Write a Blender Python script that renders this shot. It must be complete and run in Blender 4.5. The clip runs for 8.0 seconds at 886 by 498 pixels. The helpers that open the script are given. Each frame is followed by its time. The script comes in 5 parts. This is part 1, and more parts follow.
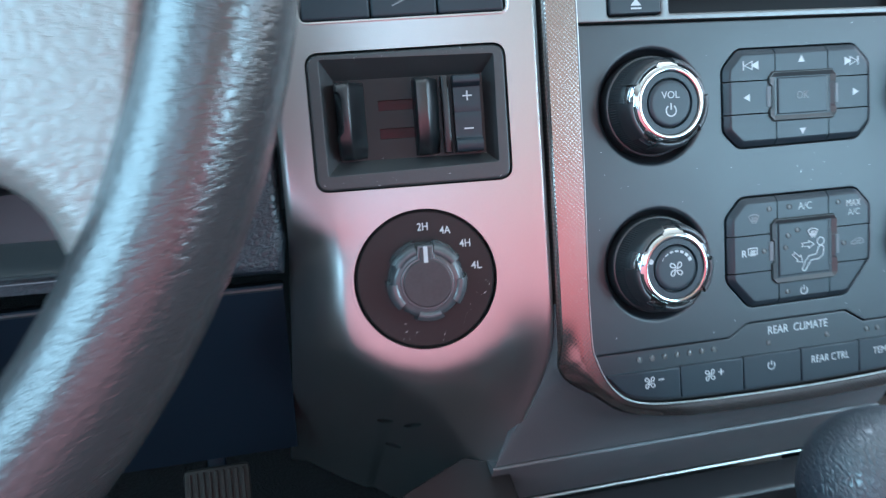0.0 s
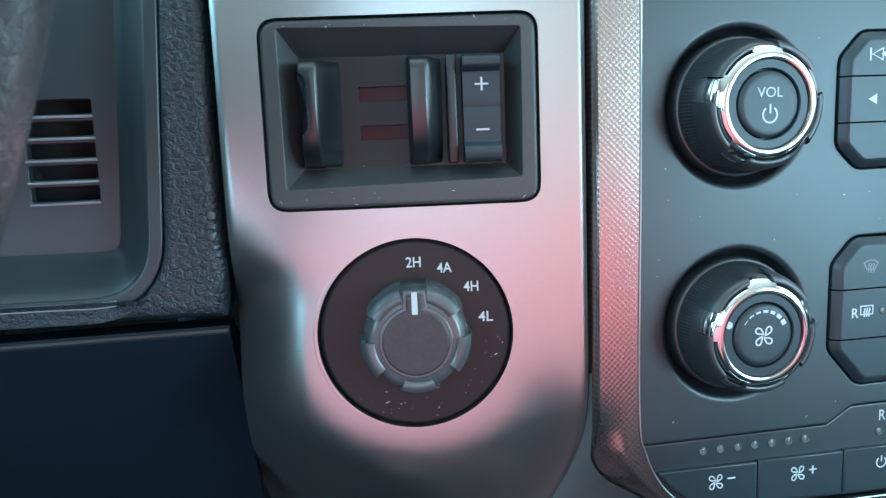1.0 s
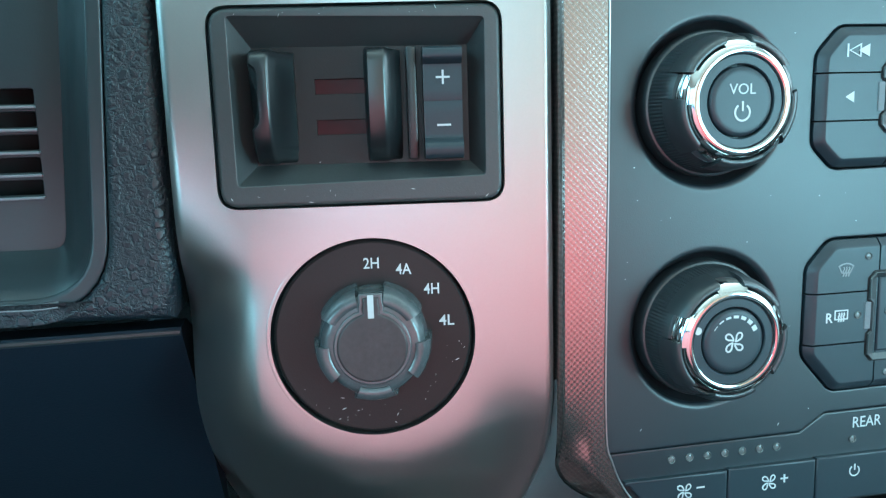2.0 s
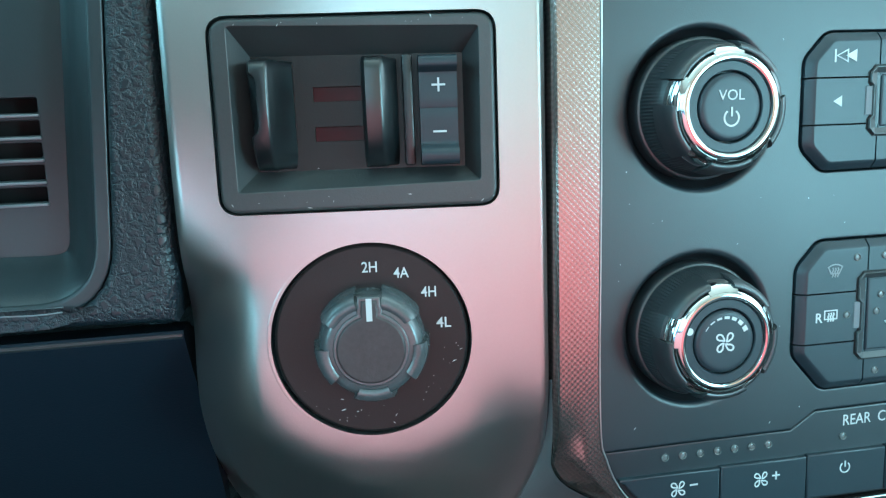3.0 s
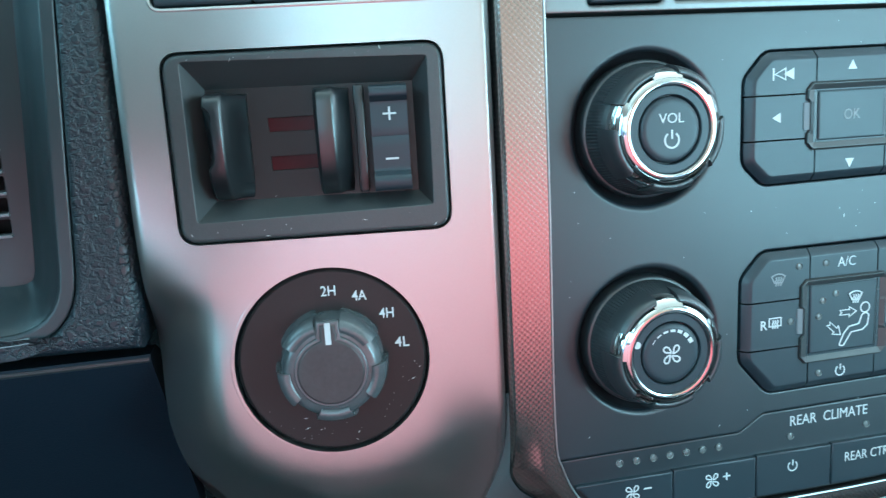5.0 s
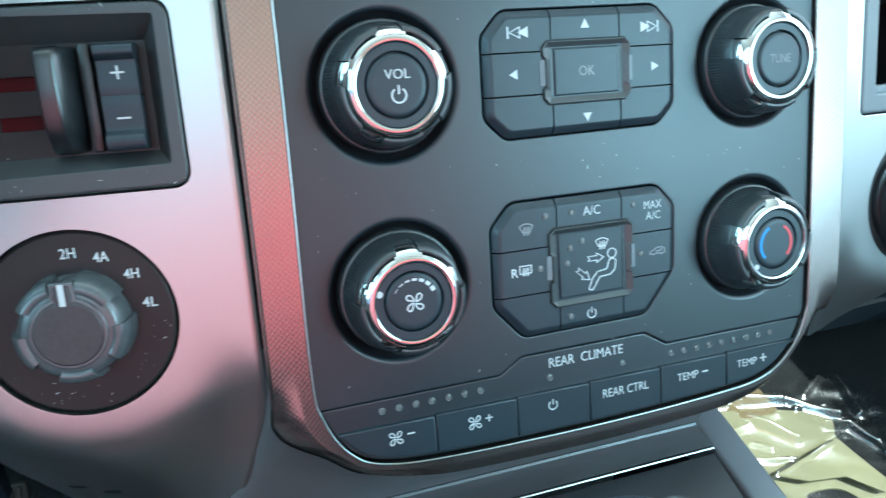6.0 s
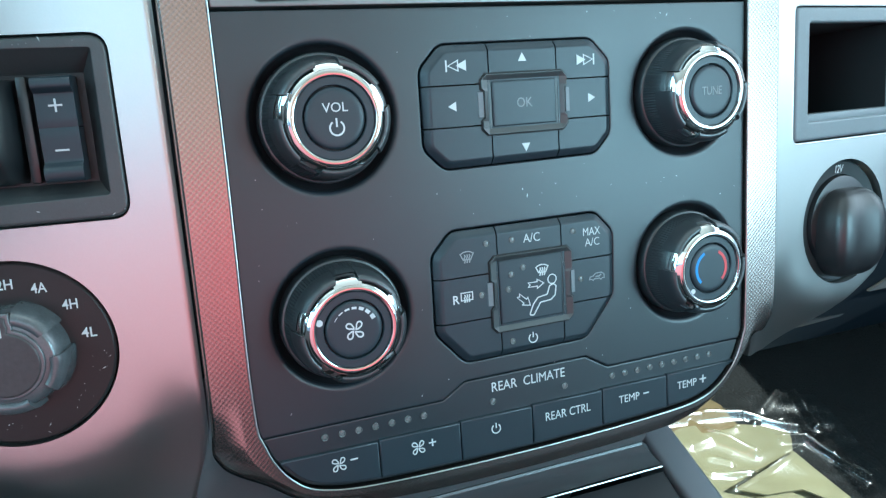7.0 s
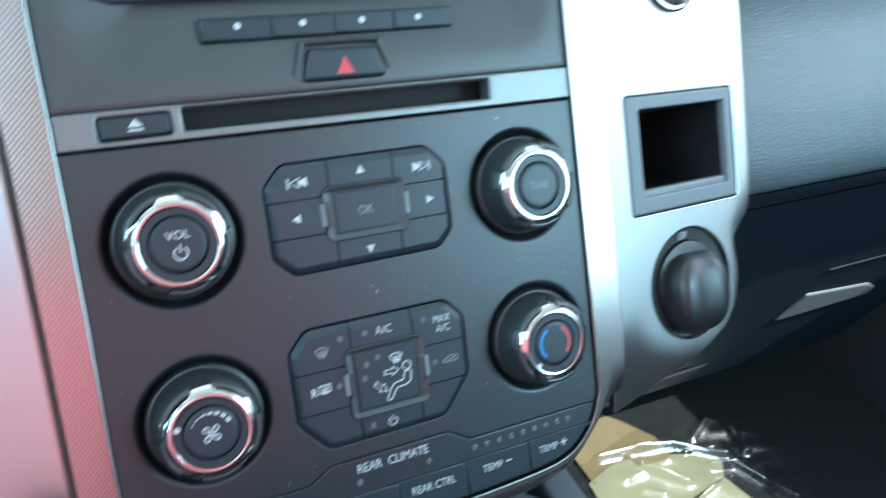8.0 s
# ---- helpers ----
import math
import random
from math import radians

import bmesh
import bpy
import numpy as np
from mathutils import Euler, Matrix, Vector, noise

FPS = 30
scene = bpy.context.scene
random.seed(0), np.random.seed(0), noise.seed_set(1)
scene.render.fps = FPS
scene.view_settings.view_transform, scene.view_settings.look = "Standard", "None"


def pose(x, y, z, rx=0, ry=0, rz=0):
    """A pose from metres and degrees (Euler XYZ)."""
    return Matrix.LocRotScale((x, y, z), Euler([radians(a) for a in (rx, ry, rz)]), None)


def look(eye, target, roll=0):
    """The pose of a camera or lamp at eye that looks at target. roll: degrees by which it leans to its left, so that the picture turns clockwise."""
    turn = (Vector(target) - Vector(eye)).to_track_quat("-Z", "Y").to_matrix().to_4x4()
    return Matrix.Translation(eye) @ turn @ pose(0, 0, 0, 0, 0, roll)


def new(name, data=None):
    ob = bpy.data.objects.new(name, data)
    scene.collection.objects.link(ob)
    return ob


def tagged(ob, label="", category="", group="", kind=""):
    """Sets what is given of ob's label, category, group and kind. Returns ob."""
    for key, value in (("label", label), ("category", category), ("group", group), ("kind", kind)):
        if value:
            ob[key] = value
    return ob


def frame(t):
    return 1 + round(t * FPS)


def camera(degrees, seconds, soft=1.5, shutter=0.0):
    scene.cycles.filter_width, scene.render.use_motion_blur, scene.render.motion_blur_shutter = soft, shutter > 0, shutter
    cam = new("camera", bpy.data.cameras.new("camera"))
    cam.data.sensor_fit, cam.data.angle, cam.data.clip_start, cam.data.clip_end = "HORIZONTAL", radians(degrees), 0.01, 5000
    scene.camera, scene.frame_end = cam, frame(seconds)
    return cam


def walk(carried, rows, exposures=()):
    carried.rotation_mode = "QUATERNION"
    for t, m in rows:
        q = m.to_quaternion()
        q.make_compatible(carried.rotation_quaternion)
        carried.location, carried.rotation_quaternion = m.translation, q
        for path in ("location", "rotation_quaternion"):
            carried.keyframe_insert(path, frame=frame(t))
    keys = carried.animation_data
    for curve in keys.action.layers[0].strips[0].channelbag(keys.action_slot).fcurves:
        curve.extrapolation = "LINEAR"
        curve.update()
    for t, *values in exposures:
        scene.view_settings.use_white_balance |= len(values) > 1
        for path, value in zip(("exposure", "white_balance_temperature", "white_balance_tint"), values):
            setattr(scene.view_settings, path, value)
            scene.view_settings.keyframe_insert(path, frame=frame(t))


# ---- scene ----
# The dashboard is drawn in its own axes (x right, y into the dash, z up its face) and
# then leans back as one, so that the cabin's floor lies level at height 0.
DASH = pose(0, 0, 0.60, -28, 0, 0)
cam = camera(61.5, 8.0, 1.25, 0.4)
PATH = [
    (0, (-0.25, -0.309, -0.019), (0.191, 1.628, -0.25), -4.3),
    (0.2, (-0.232, -0.28, -0.016), (0.173, 1.664, -0.254), -4.3),
    (0.5, (-0.224, -0.238, -0.013), (0.167, 1.705, -0.277), -3.9),
    (1, (-0.218, -0.222, -0.009), (0.136, 1.726, -0.289), -2.3),
    (1.5, (-0.207, -0.212, -0.009), (0.174, 1.728, -0.309), -1.7),
    (3, (-0.207, -0.218, -0.006), (0.177, 1.721, -0.31), -2.1),
    (3.5, (-0.207, -0.218, -0.007), (0.174, 1.721, -0.312), -2.3),
    (4, (-0.203, -0.22, -0.001), (0.188, 1.718, -0.301), -2.6),
    (4.2, (-0.203, -0.222, 0.002), (0.178, 1.716, -0.31), -2.6),
    (5.3, (-0.19, -0.229, 0.008), (0.258, 1.688, -0.341), -3.7),
    (5.5, (-0.174, -0.239, 0.005), (0.303, 1.671, -0.351), -3.8),
    (6, (-0.145, -0.25, -0.005), (0.477, 1.607, -0.41), -4.2),
    (6.5, (-0.136, -0.25, -0.004), (0.54, 1.587, -0.413), -4.1),
    (7, (-0.135, -0.258, 0.0), (0.56, 1.58, -0.372), -4.0),
    (7.5, (-0.134, -0.26, 0.0), (0.565, 1.582, -0.345), -4.5),
    (7.7, (-0.121, -0.272, 0.017), (0.592, 1.564, -0.327), -5.3),
    (7.8, (-0.108, -0.286, 0.023), (0.599, 1.553, -0.323), -5.5),
    (8, (-0.098, -0.299, 0.025), (0.695, 1.514, -0.266), -7.2),
]
# the clip's camera shifts its exposure and white balance a little on the way
EXPOSURES = [(0, 0.38, 5720, 7), (1.5, 0.70, 5460, -12), (3.5, 0.70, 5400, -19), (5.5, 0.72, 5500, -9), (7, 0.46, 5680, -5), (8, 0.46, 5600, -1)]
walk(cam, [(t, DASH @ look(eye, target, roll)) for t, eye, target, roll in PATH], EXPOSURES)

# ---- light ----
world = bpy.data.worlds.new("sky")
scene.world = world
world.use_nodes = True
wn = world.node_tree.nodes
sky = wn.new("ShaderNodeTexSky")
sky.sky_type, sky.sun_disc = "NISHITA", False
sky.sun_elevation, sky.sun_rotation = radians(54), radians(140)
wn["Background"].inputs["Strength"].default_value = 0.15
world.node_tree.links.new(sky.outputs[0], wn["Background"].inputs["Color"])


def sun_lamp(strength, elevation, bearing):
    lamp = bpy.data.lights.new("sun", "SUN")
    lamp.energy, lamp.angle, lamp.color = strength, radians(0.6), (1.0, 0.97, 0.88)
    e, b = radians(elevation), radians(bearing)
    way = Vector((math.sin(b) * math.cos(e), math.cos(b) * math.cos(e), math.sin(e)))
    ob = new("sun", lamp)
    ob.matrix_world = look(way * 5, (0, 0, 0))
    return ob


def window_fill(eye, target, width, height, watts, colour):
    lamp = bpy.data.lights.new("window_fill", "AREA")
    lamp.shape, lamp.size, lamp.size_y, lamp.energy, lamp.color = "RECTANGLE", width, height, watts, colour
    ob = new("window_fill", lamp)
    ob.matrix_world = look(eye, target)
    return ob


sun_lamp(5.0, 54, 140)
COOL = (0.51, 0.85, 1.0)
# fill lamps added at the window openings, much brighter than the sky there
window_fill((0.0, 0.70, 1.20), (0.0, -0.3, 0.75), 1.30, 0.50, 64.0, (0.71, 0.87, 1.0))
window_fill((0.88, 0.00, 1.01), (0.0, -0.1, 0.72), 0.86, 0.48, 4.2, (0.88, 0.96, 1.0))
window_fill((0.88, -0.85, 1.08), (0.0, 0.0, 0.72), 0.60, 0.58, 4.6, (0.62, 0.89, 1.0))
# narrow lamp at the rear, added for the sheen of the control panel
window_fill((0.79, -1.03, 1.12), (0.3, 0.2, 0.75), 0.26, 0.50, 5.0, COOL)
window_fill((-0.88, -0.20, 1.02), (0.0, 0.0, 0.72), 0.90, 0.46, 10.0, COOL)
# added high at the rear left to brighten the left bezel's reflections
window_fill((-0.42, -1.00, 1.38), (-0.25, 0.0, 0.65), 1.00, 0.50, 2.6, (0.72, 0.93, 1.0))


# ---- materials ----
def material(name, colour, rough=0.5, metal=0.0, grain=0.0, grain_size=0.002, stain=0.12, stain_size=0.03,
             bump=0.0, bump_size=0.001, kind="noise", spec=0.5, coat=0.0):
    """A surface with two scales of variation, in metres: stains and grain in the colour and gloss, and a fine relief."""
    m = bpy.data.materials.new(name)
    m.use_nodes = True
    tree, nodes = m.node_tree, m.node_tree.nodes
    link = tree.links.new
    base = nodes["Principled BSDF"]
    base.inputs["Metallic"].default_value = metal
    base.inputs["Specular IOR Level"].default_value = spec
    base.inputs["Coat Weight"].default_value = coat
    where = nodes.new("ShaderNodeTexCoord")
    big = nodes.new("ShaderNodeTexNoise")
    big.inputs["Scale"].default_value, big.inputs["Detail"].default_value = 1 / stain_size, 4
    fine = nodes.new("ShaderNodeTexNoise")
    fine.inputs["Scale"].default_value, fine.inputs["Detail"].default_value = 1 / grain_size, 2
    for n in (big, fine):
        link(where.outputs["Object"], n.inputs["Vector"])
    total = nodes.new("ShaderNodeMath")
    total.operation = "MULTIPLY_ADD"
    link(fine.outputs["Fac"], total.inputs[0])
    total.inputs[1].default_value = grain
    tone = nodes.new("ShaderNodeMath")
    tone.operation = "MULTIPLY_ADD"
    link(big.outputs["Fac"], tone.inputs[0])
    tone.inputs[1].default_value, tone.inputs[2].default_value = stain, 1 - stain / 2 - grain / 2
    link(tone.outputs[0], total.inputs[2])
    mix = nodes.new("ShaderNodeVectorMath")
    mix.operation = "SCALE"
    mix.inputs[0].default_value = colour
    link(total.outputs[0], mix.inputs["Scale"])
    link(mix.outputs[0], base.inputs["Base Color"])
    gloss = nodes.new("ShaderNodeMath")
    gloss.operation = "MULTIPLY_ADD"
    link(big.outputs["Fac"], gloss.inputs[0])
    gloss.inputs[1].default_value, gloss.inputs[2].default_value = 0.10 * rough, rough * 0.95
    link(gloss.outputs[0], base.inputs["Roughness"])
    if bump:
        relief = nodes.new("ShaderNodeBump")
        relief.inputs["Strength"].default_value, relief.inputs["Distance"].default_value = 1.0, bump
        if kind == "leather":
            cells = nodes.new("ShaderNodeTexVoronoi")
            cells.feature = "DISTANCE_TO_EDGE"
            cells.inputs["Scale"].default_value = 1 / bump_size
            warp = nodes.new("ShaderNodeVectorMath")
            warp.operation = "MULTIPLY_ADD"
            link(fine.outputs["Color"], warp.inputs[0])
            warp.inputs[1].default_value = (bump_size * 0.7,) * 3
            link(where.outputs["Object"], warp.inputs[2])
            link(warp.outputs[0], cells.inputs["Vector"])
            flat = nodes.new("ShaderNodeMath")
            flat.operation = "MINIMUM"
            link(cells.outputs["Distance"], flat.inputs[0])
            flat.inputs[1].default_value = 0.25
            height = flat.outputs[0]
        elif kind == "knurl":
            split = nodes.new("ShaderNodeSeparateXYZ")
            link(where.outputs["Object"], split.inputs[0])
            waves = []
            for sign in ("ADD", "SUBTRACT"):
                s = nodes.new("ShaderNodeMath")
                s.operation = sign
                link(split.outputs["X"], s.inputs[0])
                link(split.outputs["Z"], s.inputs[1])
                k = nodes.new("ShaderNodeMath")
                k.operation = "MULTIPLY"
                link(s.outputs[0], k.inputs[0])
                k.inputs[1].default_value = 2 * math.pi / bump_size
                w = nodes.new("ShaderNodeMath")
                w.operation = "SINE"
                link(k.outputs[0], w.inputs[0])
                waves.append(w)
            both = nodes.new("ShaderNodeMath")
            both.operation = "ADD"
            link(waves[0].outputs[0], both.inputs[0])
            link(waves[1].outputs[0], both.inputs[1])
            height = both.outputs[0]
            # raised dots paler, hollows darker: the relief's glints and shade in the colour
            relief_shade = nodes.new("ShaderNodeMapRange")
            link(height, relief_shade.inputs["Value"])
            relief_shade.inputs["From Min"].default_value, relief_shade.inputs["From Max"].default_value = -1.0, 1.2
            relief_shade.inputs["To Min"].default_value, relief_shade.inputs["To Max"].default_value = 0.84, 1.06
            # the stained tone times that painted relief shading
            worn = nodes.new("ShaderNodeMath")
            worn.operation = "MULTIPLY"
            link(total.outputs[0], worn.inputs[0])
            link(relief_shade.outputs["Result"], worn.inputs[1])
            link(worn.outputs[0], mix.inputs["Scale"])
        else:
            n = nodes.new("ShaderNodeTexNoise")
            n.inputs["Scale"].default_value, n.inputs["Detail"].default_value = 1 / bump_size, 3
            link(where.outputs["Object"], n.inputs["Vector"])
            height = n.outputs["Fac"]
        link(height, relief.inputs["Height"])
        link(relief.outputs[0], base.inputs["Normal"])
    return m


SILVER = material("satin_silver_paint", (0.53, 0.53, 0.52), 0.325, 0.97, 0.06, 0.0006, 0.05, 0.05, 0.00002, 0.0007)
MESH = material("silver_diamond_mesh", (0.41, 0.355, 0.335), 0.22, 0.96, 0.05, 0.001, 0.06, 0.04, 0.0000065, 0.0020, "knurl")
PANEL = material("charcoal_panel_plastic", (0.009, 0.015, 0.021), 0.41, 0.0, 0.15, 0.0008, 0.2, 0.03, 0.00003, 0.0005, spec=0.85)
BUTTON = material("soft_touch_button", (0.022, 0.032, 0.041), 0.39, 0.0, 0.12, 0.0008, 0.12, 0.02, 0.00002, 0.0005, spec=0.5)
BLACK = material("moulded_black_plastic", (0.013, 0.013, 0.015), 0.38, 0.0, 0.2, 0.0009, 0.2, 0.02, 0.00005, 0.0006, spec=0.75)
WARM = material("brown_black_plastic", (0.016, 0.012, 0.012), 0.40, 0.0, 0.2, 0.0009, 0.2, 0.02, 0.00004, 0.0006, spec=0.4)
GLOSSY = material("glossy_lever_plastic", (0.010, 0.012, 0.014), 0.30, 0.0, 0.1, 0.001, 0.1, 0.02, spec=0.9)
RUBBER = material("dusty_knob_rubber", (0.027, 0.031, 0.035), 0.36, 0.0, 0.3, 0.0007, 0.3, 0.008, 0.00003, 0.0006, spec=0.9)
CHROME = material("polished_chrome", (0.64, 0.63, 0.62), 0.07, 1.0, 0.0, 0.002, 0.04, 0.02)
# near-black that puts the shade of gaps and hollows into the colour
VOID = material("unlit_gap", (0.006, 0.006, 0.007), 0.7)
WHITE = material("white_print", (0.58, 0.60, 0.61), 0.5, 0.0, 0.05, 0.001, 0.05)
GREYPRINT = material("dim_grey_print", (0.26, 0.27, 0.28), 0.5, 0.0, 0.05, 0.001, 0.05)
REDP = material("red_print", (0.62, 0.06, 0.07), 0.45)
BLUEP = material("blue_print", (0.03, 0.24, 0.62), 0.45)
LENS = material("smoked_indicator_lens", (0.15, 0.155, 0.155), 0.22, 0.0, 0.3, 0.0006)
REDGLASS = material("dark_red_display_window", (0.058, 0.006, 0.008), 0.25, 0.0, 0.1, 0.002, 0.5, 0.006, spec=0.15)
LEATHER = material("grained_black_dash_skin", (0.010, 0.018, 0.026), 0.38, 0.0, 0.25, 0.001, 0.2, 0.03, 0.0010, 0.0030, "leather", 0.72)
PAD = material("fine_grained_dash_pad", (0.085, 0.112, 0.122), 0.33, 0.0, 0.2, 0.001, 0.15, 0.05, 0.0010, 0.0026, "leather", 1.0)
WHEEL = material("worn_wheel_leather", (0.046, 0.045, 0.046), 0.24, 0.0, 0.2, 0.001, 0.25, 0.03, 0.00030, 0.0030, "leather", 0.9)
WORN = material("worn_grey_rubber", (0.075, 0.082, 0.088), 0.26, 0.0, 0.4, 0.0007, 0.5, 0.005, 0.00004, 0.0006, spec=0.9)
SPOKE = material("grey_spoke_leather", (0.215, 0.20, 0.185), 0.28, 0.0, 0.2, 0.001, 0.2, 0.03, 0.00040, 0.0036, "leather", 1.0)
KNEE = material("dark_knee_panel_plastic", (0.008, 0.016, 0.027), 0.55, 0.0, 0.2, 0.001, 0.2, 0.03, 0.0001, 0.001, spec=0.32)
GREY = material("satin_grey_console_plastic", (0.145, 0.15, 0.157), 0.38, 0.2, 0.15, 0.0008, 0.15, 0.03, 0.00004, 0.0006)
RAIL = material("grey_metallic_rail", (0.30, 0.315, 0.34), 0.42, 0.45, 0.08, 0.0008, 0.1, 0.03)
CARPET = material("black_carpet_pile", (0.008, 0.009, 0.010), 0.95, 0.0, 0.6, 0.003, 0.3, 0.05, 0.003, 0.004)
PAPER = material("tan_paper_mat", (0.31, 0.29, 0.175), 0.7, 0.0, 0.1, 0.003, 0.2, 0.06, 0.0004, 0.006)
# two reds of the unseen seat, chosen for what the silver parts mirror
FABRIC = material("red_reflection_cloth", (0.52, 0.160, 0.165), 0.85, 0.0, 0.3, 0.002, 0.2, 0.08, 0.0006, 0.003)
SCARLET = material("scarlet_reflection_cloth", (0.56, 0.090, 0.096), 0.85, 0.0, 0.3, 0.002, 0.2, 0.08, 0.0006, 0.003)
TRIMDARK = material("dark_cabin_trim", (0.05, 0.05, 0.055), 0.7, 0.0, 0.2, 0.003, 0.2, 0.08)
HEADLINER = material("pale_headliner_cloth", (0.64, 0.58, 0.50), 0.9, 0.0, 0.15, 0.003, 0.1, 0.1)
TAN = material("tan_seat_leather", (0.34, 0.19, 0.125), 0.5, 0.0, 0.2, 0.002, 0.2, 0.08, 0.0004, 0.004, "leather")
DUSTY = material("dusty_satin_plastic", (0.030, 0.034, 0.036), 0.42, 0.0, 0.3, 0.0009, 0.3, 0.01, 0.00005, 0.0006, spec=0.9)
SHIFT = material("fine_navy_leather", (0.030, 0.036, 0.046), 0.30, 0.0, 0.2, 0.001, 0.2, 0.02, 0.0009, 0.0026, "leather", 1.0)
BROWN = material("brown_mat_pile", (0.23, 0.17, 0.085), 0.9, 0.0, 0.4, 0.002, 0.25, 0.02, 0.0008, 0.002)
CAPSKIN = material("scuffed_cap_plastic", (0.045, 0.042, 0.044), 0.40, 0.0, 0.5, 0.0016, 0.5, 0.006, 0.00004, 0.0006)
RECESS = material("smooth_recess_plastic", (0.030, 0.040, 0.046), 0.36, 0.0, 0.15, 0.0008, 0.2, 0.03, 0.00003, 0.0006, spec=0.7)
RIBBED = material("ribbed_pedal_rubber", (0.06, 0.052, 0.045), 0.7, 0.0, 0.3, 0.002, 0.3, 0.02)
BAND = material("matte_silver_band", (0.23, 0.235, 0.235), 0.44, 0.8, 0.06, 0.0006, 0.06, 0.05, 0.00002, 0.0007)
SOCK = material("dark_socket_plastic", (0.040, 0.046, 0.048), 0.34, 0.0, 0.2, 0.0009, 0.2, 0.02, 0.00003, 0.0006)
SATIN = material("dusty_controller_plastic", (0.034, 0.037, 0.039), 0.44, 0.0, 0.3, 0.0009, 0.25, 0.012, 0.00006, 0.0006, spec=0.9)
GREYFRAME = material("blue_grey_satin_plastic", (0.17, 0.19, 0.205), 0.42, 0.0, 0.15, 0.0008, 0.12, 0.03, 0.00004, 0.0006)


def clear_film(name):
    m = bpy.data.materials.new(name)
    m.use_nodes = True
    nodes, link = m.node_tree.nodes, m.node_tree.links.new
    base = nodes["Principled BSDF"]
    base.inputs["Base Color"].default_value = (0.95, 0.95, 0.92, 1)
    base.inputs["Roughness"].default_value = 0.10
    clear = nodes.new("ShaderNodeBsdfTransparent")
    mixer = nodes.new("ShaderNodeMixShader")
    weight = nodes.new("ShaderNodeLayerWeight")
    weight.inputs["Blend"].default_value = 0.25
    gloss = nodes.new("ShaderNodeBsdfGlossy")
    gloss.inputs["Roughness"].default_value = 0.24
    more = nodes.new("ShaderNodeMath")
    more.operation = "MULTIPLY_ADD"
    link(weight.outputs["Fresnel"], more.inputs[0])
    more.inputs[1].default_value, more.inputs[2].default_value = 0.7, 0.20
    link(more.outputs[0], mixer.inputs[0])
    link(clear.outputs[0], mixer.inputs[1])
    link(gloss.outputs[0], mixer.inputs[2])
    link(mixer.outputs[0], nodes["Material Output"].inputs["Surface"])
    return m


FILM = clear_film("clear_plastic_film")


# ---- shape helpers (plans are lists of (x, z); y runs into the dash) ----
def part(name, bm, mat, parent=None, label="", smooth=32):
    mesh = bpy.data.meshes.new(name)
    bmesh.ops.recalc_face_normals(bm, faces=bm.faces[:])
    bm.to_mesh(mesh)
    bm.free()
    mesh.materials.append(mat)
    mesh.polygons.foreach_set("use_smooth", [True] * len(mesh.polygons))
    mesh.set_sharp_from_angle(angle=radians(smooth))
    ob = new(name, mesh)
    if parent is not None:
        ob.parent = parent
    if label:
        ob["label"] = label
    return ob


def thing(name, label, category, group="", kind="", m=None):
    ob = new(name)
    ob.empty_display_size = 0.02
    ob.matrix_world = DASH @ (m if m is not None else Matrix())
    return tagged(ob, label, category, group, kind)


def area(plan):
    return 0.5 * sum(a[0] * b[1] - b[0] * a[1] for a, b in zip(plan, plan[1:] + plan[:1]))


def ccw(plan):
    return plan if area(plan) > 0 else plan[::-1]


def inset(plan, d):
    """The plan shrunk by d (grown where d is negative)."""
    out, n = [], len(plan)
    for i in range(n):
        p, a, b = Vector(plan[i]), Vector(plan[i - 1]), Vector(plan[(i + 1) % n])
        u, v = (p - a).normalized(), (b - p).normalized()
        nu, nv = Vector((-u.y, u.x)), Vector((-v.y, v.x))
        s = nu + nv
        k = s.dot(nu)
        q = p + s * (d / k if abs(k) > 0.2 else d)
        out.append((q.x, q.y))
    return out


def rounded(plan, radius, steps=5):
    """The plan with its corners rounded; radius: one number or one for each corner."""
    plan = list(plan)
    n, out = len(plan), []
    radii = radius if isinstance(radius, (list, tuple)) else [radius] * n
    for i in range(n):
        p, a, b = Vector(plan[i]), Vector(plan[i - 1]), Vector(plan[(i + 1) % n])
        u, v = (a - p), (b - p)
        r = radii[i]
        if r <= 0:
            out.append((p.x, p.y))
            continue
        half = u.angle(v) / 2
        cut = min(r / math.tan(half), 0.48 * u.length, 0.48 * v.length)
        u, v = u.normalized(), v.normalized()
        p0, p1 = p + u * cut, p + v * cut
        for k in range(steps + 1):
            f = k / steps
            q = p0 * (1 - f) ** 2 + p * 2 * f * (1 - f) + p1 * f ** 2
            out.append((q.x, q.y))
    return out


def box_plan(x0, x1, z0, z1, r=0.0, steps=5):
    plan = [(x0, z0), (x1, z0), (x1, z1), (x0, z1)]
    return rounded(plan, r, steps) if r else plan


def ring_plan(x, z, r, n=64):
    return [(x + r * math.cos(2 * math.pi * i / n), z + r * math.sin(2 * math.pi * i / n)) for i in range(n)]


def loop(bm, plan, y):
    return [bm.verts.new((x, y, z)) for x, z in plan]


def bridge(bm, a, b):
    n = len(a)
    for i in range(n):
        bm.faces.new((a[i], a[(i + 1) % n], b[(i + 1) % n], b[i]))


def fill(bm, loops):
    edges = []
    for vs in loops:
        for i in range(len(vs)):
            e = bm.edges.get((vs[i], vs[(i + 1) % len(vs)]))
            edges.append(e or bm.edges.new((vs[i], vs[(i + 1) % len(vs)])))
    bmesh.ops.triangle_fill(bm, edges=edges, use_beauty=True, use_dissolve=False)


